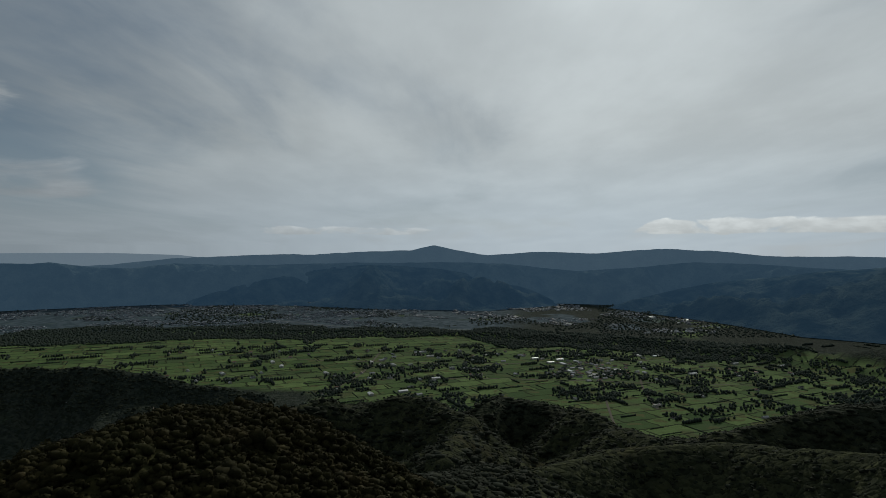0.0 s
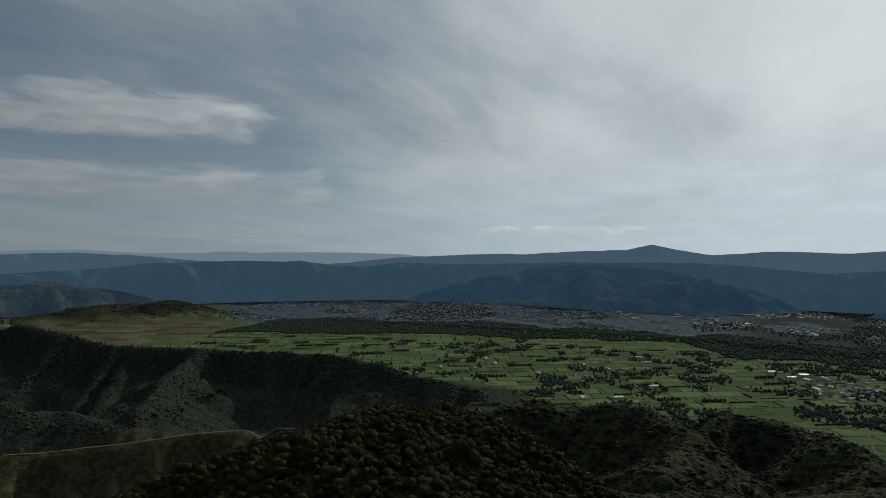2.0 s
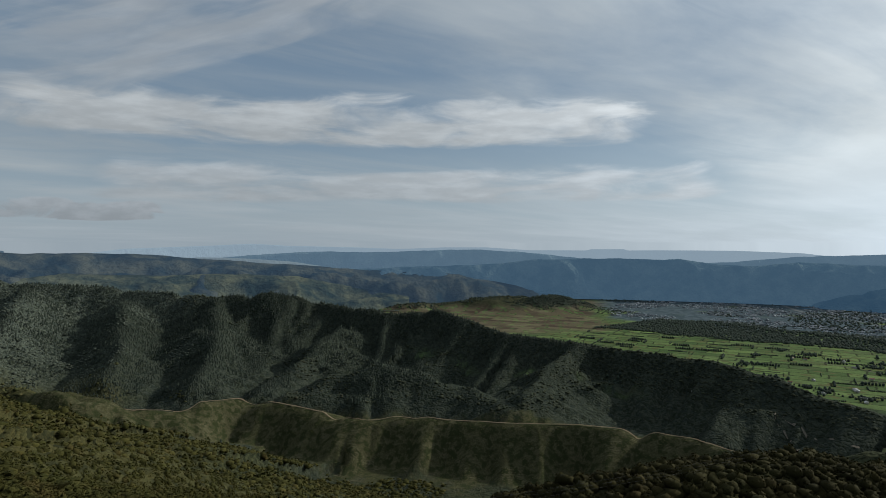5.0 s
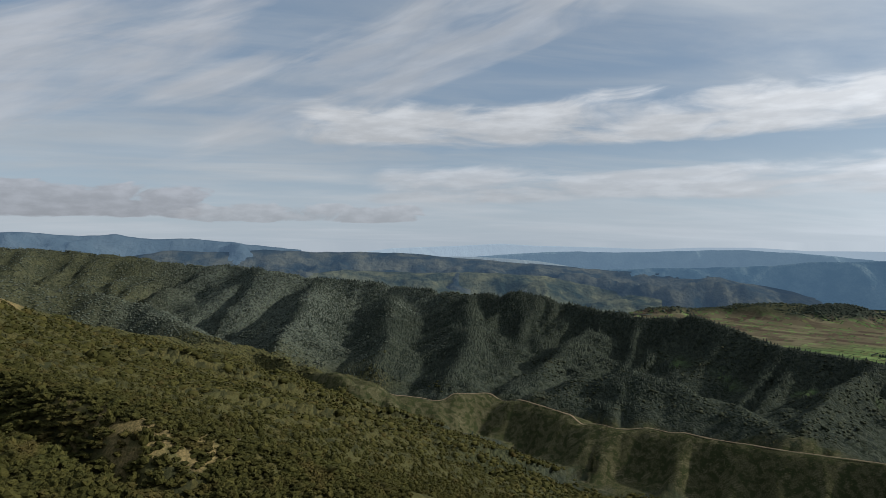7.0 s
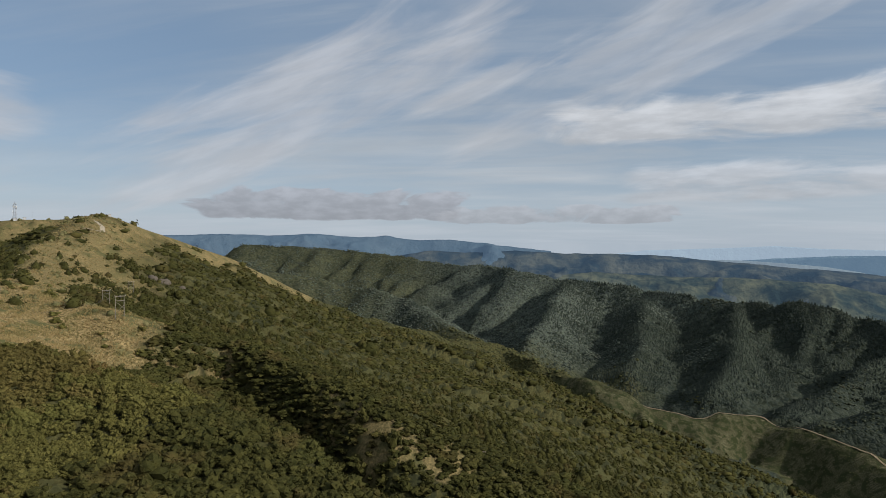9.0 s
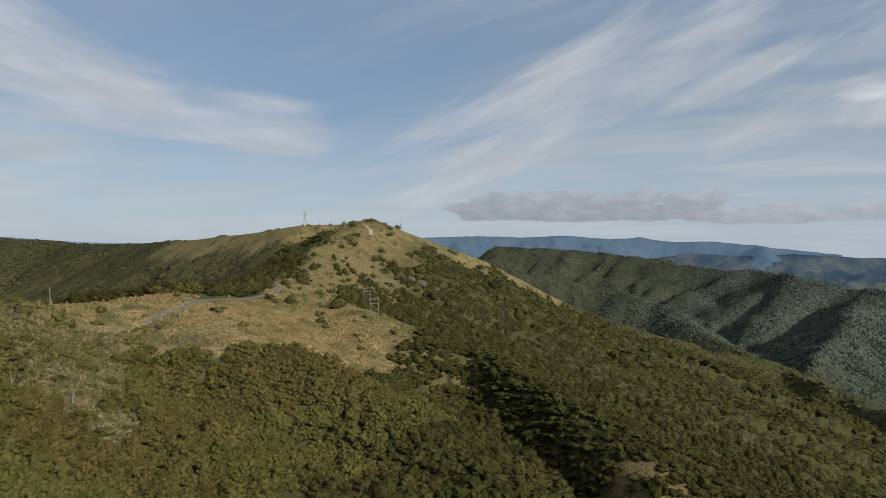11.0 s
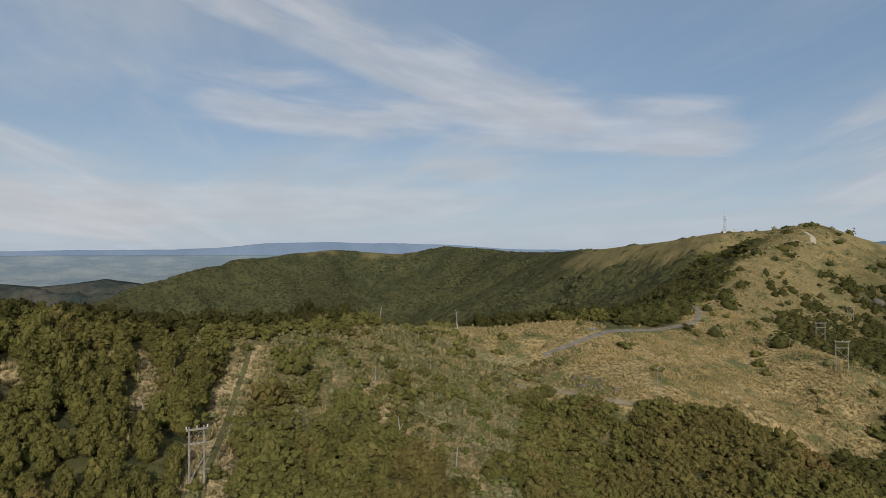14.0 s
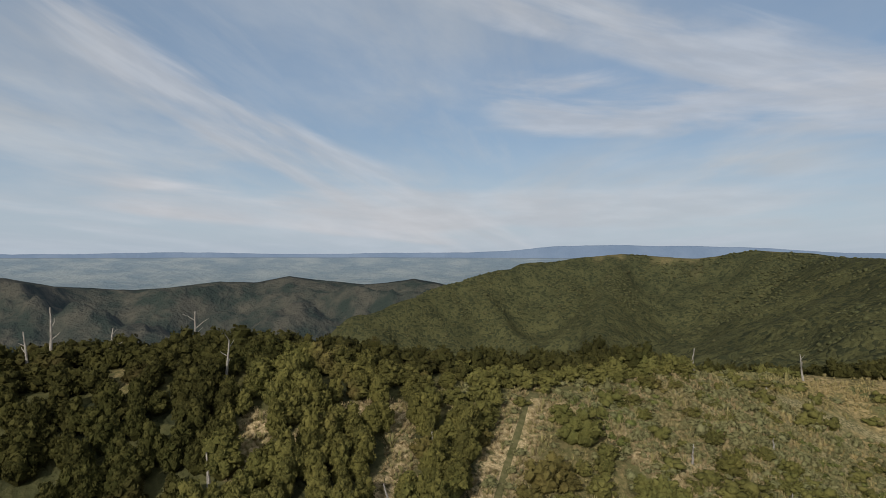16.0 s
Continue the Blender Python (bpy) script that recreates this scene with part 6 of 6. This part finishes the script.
def snag(x, y, tall, lean, forks, seed, label):
    """A dead, bleached trunk with broken limbs."""
    gen = np.random.default_rng(seed)
    thing = new("dead_tree")
    thing.matrix_world = pose(x, y, ground_at(x, y), 0, 0, math.degrees(gen.uniform(0, 6.28)))
    bm = bmesh.new()
    p, r, knots = Vector((0, 0, -0.6)), 0.24 + 0.02 * tall, []
    for n in range(6):
        q = p + Vector((lean * tall / 6 + gen.normal(0, 0.07), gen.normal(0, 0.09), (tall + 0.6) / 6))
        stick(bm, p, q + (q - p) * 0.06, r, r * 0.8, 9)
        p, r = q, r * 0.8
        knots.append((p.copy(), r))
    part("trunk", bm, DEADWOOD, thing)
    for k in range(forks):
        at, rad = knots[2 + k % 4]
        bm = bmesh.new()
        turn = gen.uniform(0, 6.28)
        out = Vector((math.cos(turn), math.sin(turn), gen.uniform(0.5, 1.3))) * gen.uniform(0.5, 1.1) * (0.16 * tall)
        tip = at + out
        stick(bm, at, tip, rad * 0.7, rad * 0.4, 7)
        stick(bm, tip, tip + Vector((out.x * 0.3, out.y * 0.8, abs(out.z) * 0.5)), rad * 0.4, rad * 0.12, 6)
        part("limb", bm, DEADWOOD, thing)
    return tagged(thing, label, "dead tree", "dead standing trees")


TALL_SNAG = "tall bleached dead trunk rising above the bush"
FORKED = "bleached forked dead tree among dark bush"
STUMP = "short pale broken stump in the scrub"
for n, (x, y, tall, lean, forks, label) in enumerate((
        (-41, -160, 11.0, 0.02, 2, TALL_SNAG), (-39, -157, 7.0, 0.12, 2, TALL_SNAG), (-61, -174, 9.5, 0.06, 3, TALL_SNAG), (-52, -160, 7.0, 0.12, 3, TALL_SNAG),
        (-75, -155, 7.5, 0.1, 4, FORKED), (-81, -136, 6.0, 0.04, 1, TALL_SNAG), (-88, -137, 3.6, 0.03, 1, STUMP), (-170, -208, 6.0, 0.02, 1, TALL_SNAG),
        (-203, -222, 7.0, 0.14, 3, FORKED), (-175, -177, 2.8, 0.05, 1, STUMP), (-186, -205, 2.4, 0.1, 1, STUMP), (-156, -167, 3.4, 0.06, 3, FORKED),
        (-165, -137, 4.6, 0.12, 2, FORKED), (-140, -126, 3.6, 0.08, 0, STUMP), (-107, -134, 5.5, 0.38, 0, FORKED), (-132, -144, 3.8, 0.1, 0, STUMP),
        (-156, -147, 5.0, 0.05, 1, TALL_SNAG), (-111, -150, 4.5, 0.3, 1, FORKED), (-170, -160, 2.8, 0.1, 2, STUMP), (-64, -140, 4.0, 0.1, 2, STUMP))):
    snag(x, y, tall, lean, forks, 200 + n, label)


def sign_board():
    thing = new("roadside_sign")
    thing.matrix_world = pose(-245, -199.5, ground_at(-245, -199.5), 0, 0, -28) @ Matrix.Scale(0.62, 4)
    for x in (-1.2, 1.2):
        beam("post", x - 0.07, x + 0.07, -0.07, 0.07, -0.6, 2.2, POLE_WOOD, thing)
    beam("panel", -1.35, 1.35, 0.07, 0.13, 0.75, 2.05, BOARD, thing)
    for name, x0, x1, z0, z1 in (("frame", -1.5, 1.5, 2.05, 2.2), ("frame", -1.5, 1.5, 0.6, 0.75), ("frame", -1.5, -1.35, 0.75, 2.05), ("frame", 1.35, 1.5, 0.75, 2.05)):
        beam(name, x0, x1, 0.05, 0.17, z0, z1, POLE_WOOD, thing)
    return tagged(thing, "dark information board in a grey wooden frame beside the road", "sign")


sign_board()


def lattice(x, y, tall, base, top, label, dishes=0):
    """A steel lattice tower with four legs, rings and braces."""
    thing = new("radio_tower")
    thing.matrix_world = pose(x, y, ground_at(x, y), 0, 0, 20)
    corners = [(1, 1), (-1, 1), (-1, -1), (1, -1)]

    def at(c, u):
        w = base + (top - base) * u
        return Vector((c[0] * w / 2, c[1] * w / 2, tall * u - 0.3))

    for c in corners:
        bar("leg", at(c, 0), at(c, 1), 0.13, 0.09, STEEL, thing, 6)
    steps = max(4, int(tall / 3))
    for k in range(steps):
        bm = bmesh.new()
        for c, d in zip(corners, corners[1:] + corners[:1]):
            stick(bm, at(c, k / steps), at(d, (k + 1) / steps), 0.06, 0.06, 5)
            stick(bm, at(d, k / steps), at(c, (k + 1) / steps), 0.06, 0.06, 5)
            stick(bm, at(c, (k + 1) / steps), at(d, (k + 1) / steps), 0.06, 0.06, 5)
        part("bracing", bm, STEEL, thing)
    bar("antenna", (0, 0, tall - 0.4), (0, 0, tall + 4), 0.07, 0.04, STEEL, thing, 6)
    gen = np.random.default_rng(int(tall * 10))
    for k in range(dishes):
        turn, z = gen.uniform(0, 6.28), tall * gen.uniform(0.45, 0.95)
        out = Vector((math.cos(turn), math.sin(turn), 0))
        w = base + (top - base) * z / tall
        bar("dish", Vector((0, 0, z)) + out * w * 0.6, Vector((0, 0, z)) + out * (w * 0.6 + 0.5), 0.75, 0.95, WHITE, thing, 14)
    return tagged(thing, label, "radio tower", "towers on the summit")


lattice(-739, -603, 21, 4.6, 1.8, "tall grey steel lattice radio tower on the ridge", 6)
lattice(-834, -538, 7, 2.6, 1.6, "short steel lattice mast with antennas on the summit", 4)


def mast(x, y, tall, label):
    thing = new("antenna_mast")
    thing.matrix_world = pose(x, y, ground_at(x, y))
    bar("mast", (0, 0, -0.5), (0, 0, tall), 0.12, 0.07, STEEL, thing)
    for z in (0.55, 0.8, 0.95):
        bar("antenna", (-0.8, 0, tall * z), (0.8, 0, tall * z), 0.05, 0.05, STEEL, thing, 6)
    return tagged(thing, label, "antenna mast", "towers on the summit")


mast(-764, -600, 15, "slender steel antenna mast on the ridge")
mast(-812, -500, 7, "short steel antenna mast on the summit")
mast(-835, -505, 6, "short steel antenna mast on the summit")


def hut(x, y, long, wide, tall):
    thing = new("equipment_hut")
    thing.matrix_world = pose(x, y, ground_at(x, y), 0, 0, 35)
    beam("wall", -long / 2, long / 2, -wide / 2, wide / 2, -0.6, tall, WHITE, thing)
    beam("roof", -long / 2 - 0.3, long / 2 + 0.3, -wide / 2 - 0.3, wide / 2 + 0.3, tall, tall + 0.25, STEEL, thing)
    beam("door", -0.5, 0.5, wide / 2, wide / 2 + 0.06, 0, 2.0, STEEL, thing)
    return tagged(thing, "small pale grey equipment hut under the radio tower", "hut", "huts on the summit")


for x, y, long in ((-733, -597, 6), (-744, -594, 4), (-790, -512, 4)):
    hut(x, y, long, 3, 2.6)


def outcrop(x, y, size, seed, label):
    """A weathered rock showing through the bush."""
    v, f = BALLS[3]
    rough = 0.75 + 0.3 * lumps(v, seed, 6.0)
    q = v * rough[:, None] * (size, size * 0.7, size * 0.8)
    thing = new("rock", raw_mesh("rock", q, f, ROCK, False))
    thing.matrix_world = pose(x, y, ground_at(x, y) - 0.1 * size, 8, 12, seed * 40)
    return tagged(thing, label, "rock", "rock outcrops")


for n, (x, y, size) in enumerate(((-593, -312, 7), (-585, -318, 5), (-600, -300, 4.5), (-301, 10, 2.2), (-297, 6, 1.5), (-324, 8, 2.2), (-222, -165, 1.3), (-220, -170, 1.1), (-224, -160, 1.0), (-223, -172, 0.9), (-221, -176, 1.2), (-225, -168, 0.8), (-262, -120, 1.6))):
    outcrop(x, y, size, 5 + n, "weathered grey rock outcrop showing through bush" if size > 2.1 else "small broken grey rock on the slope")
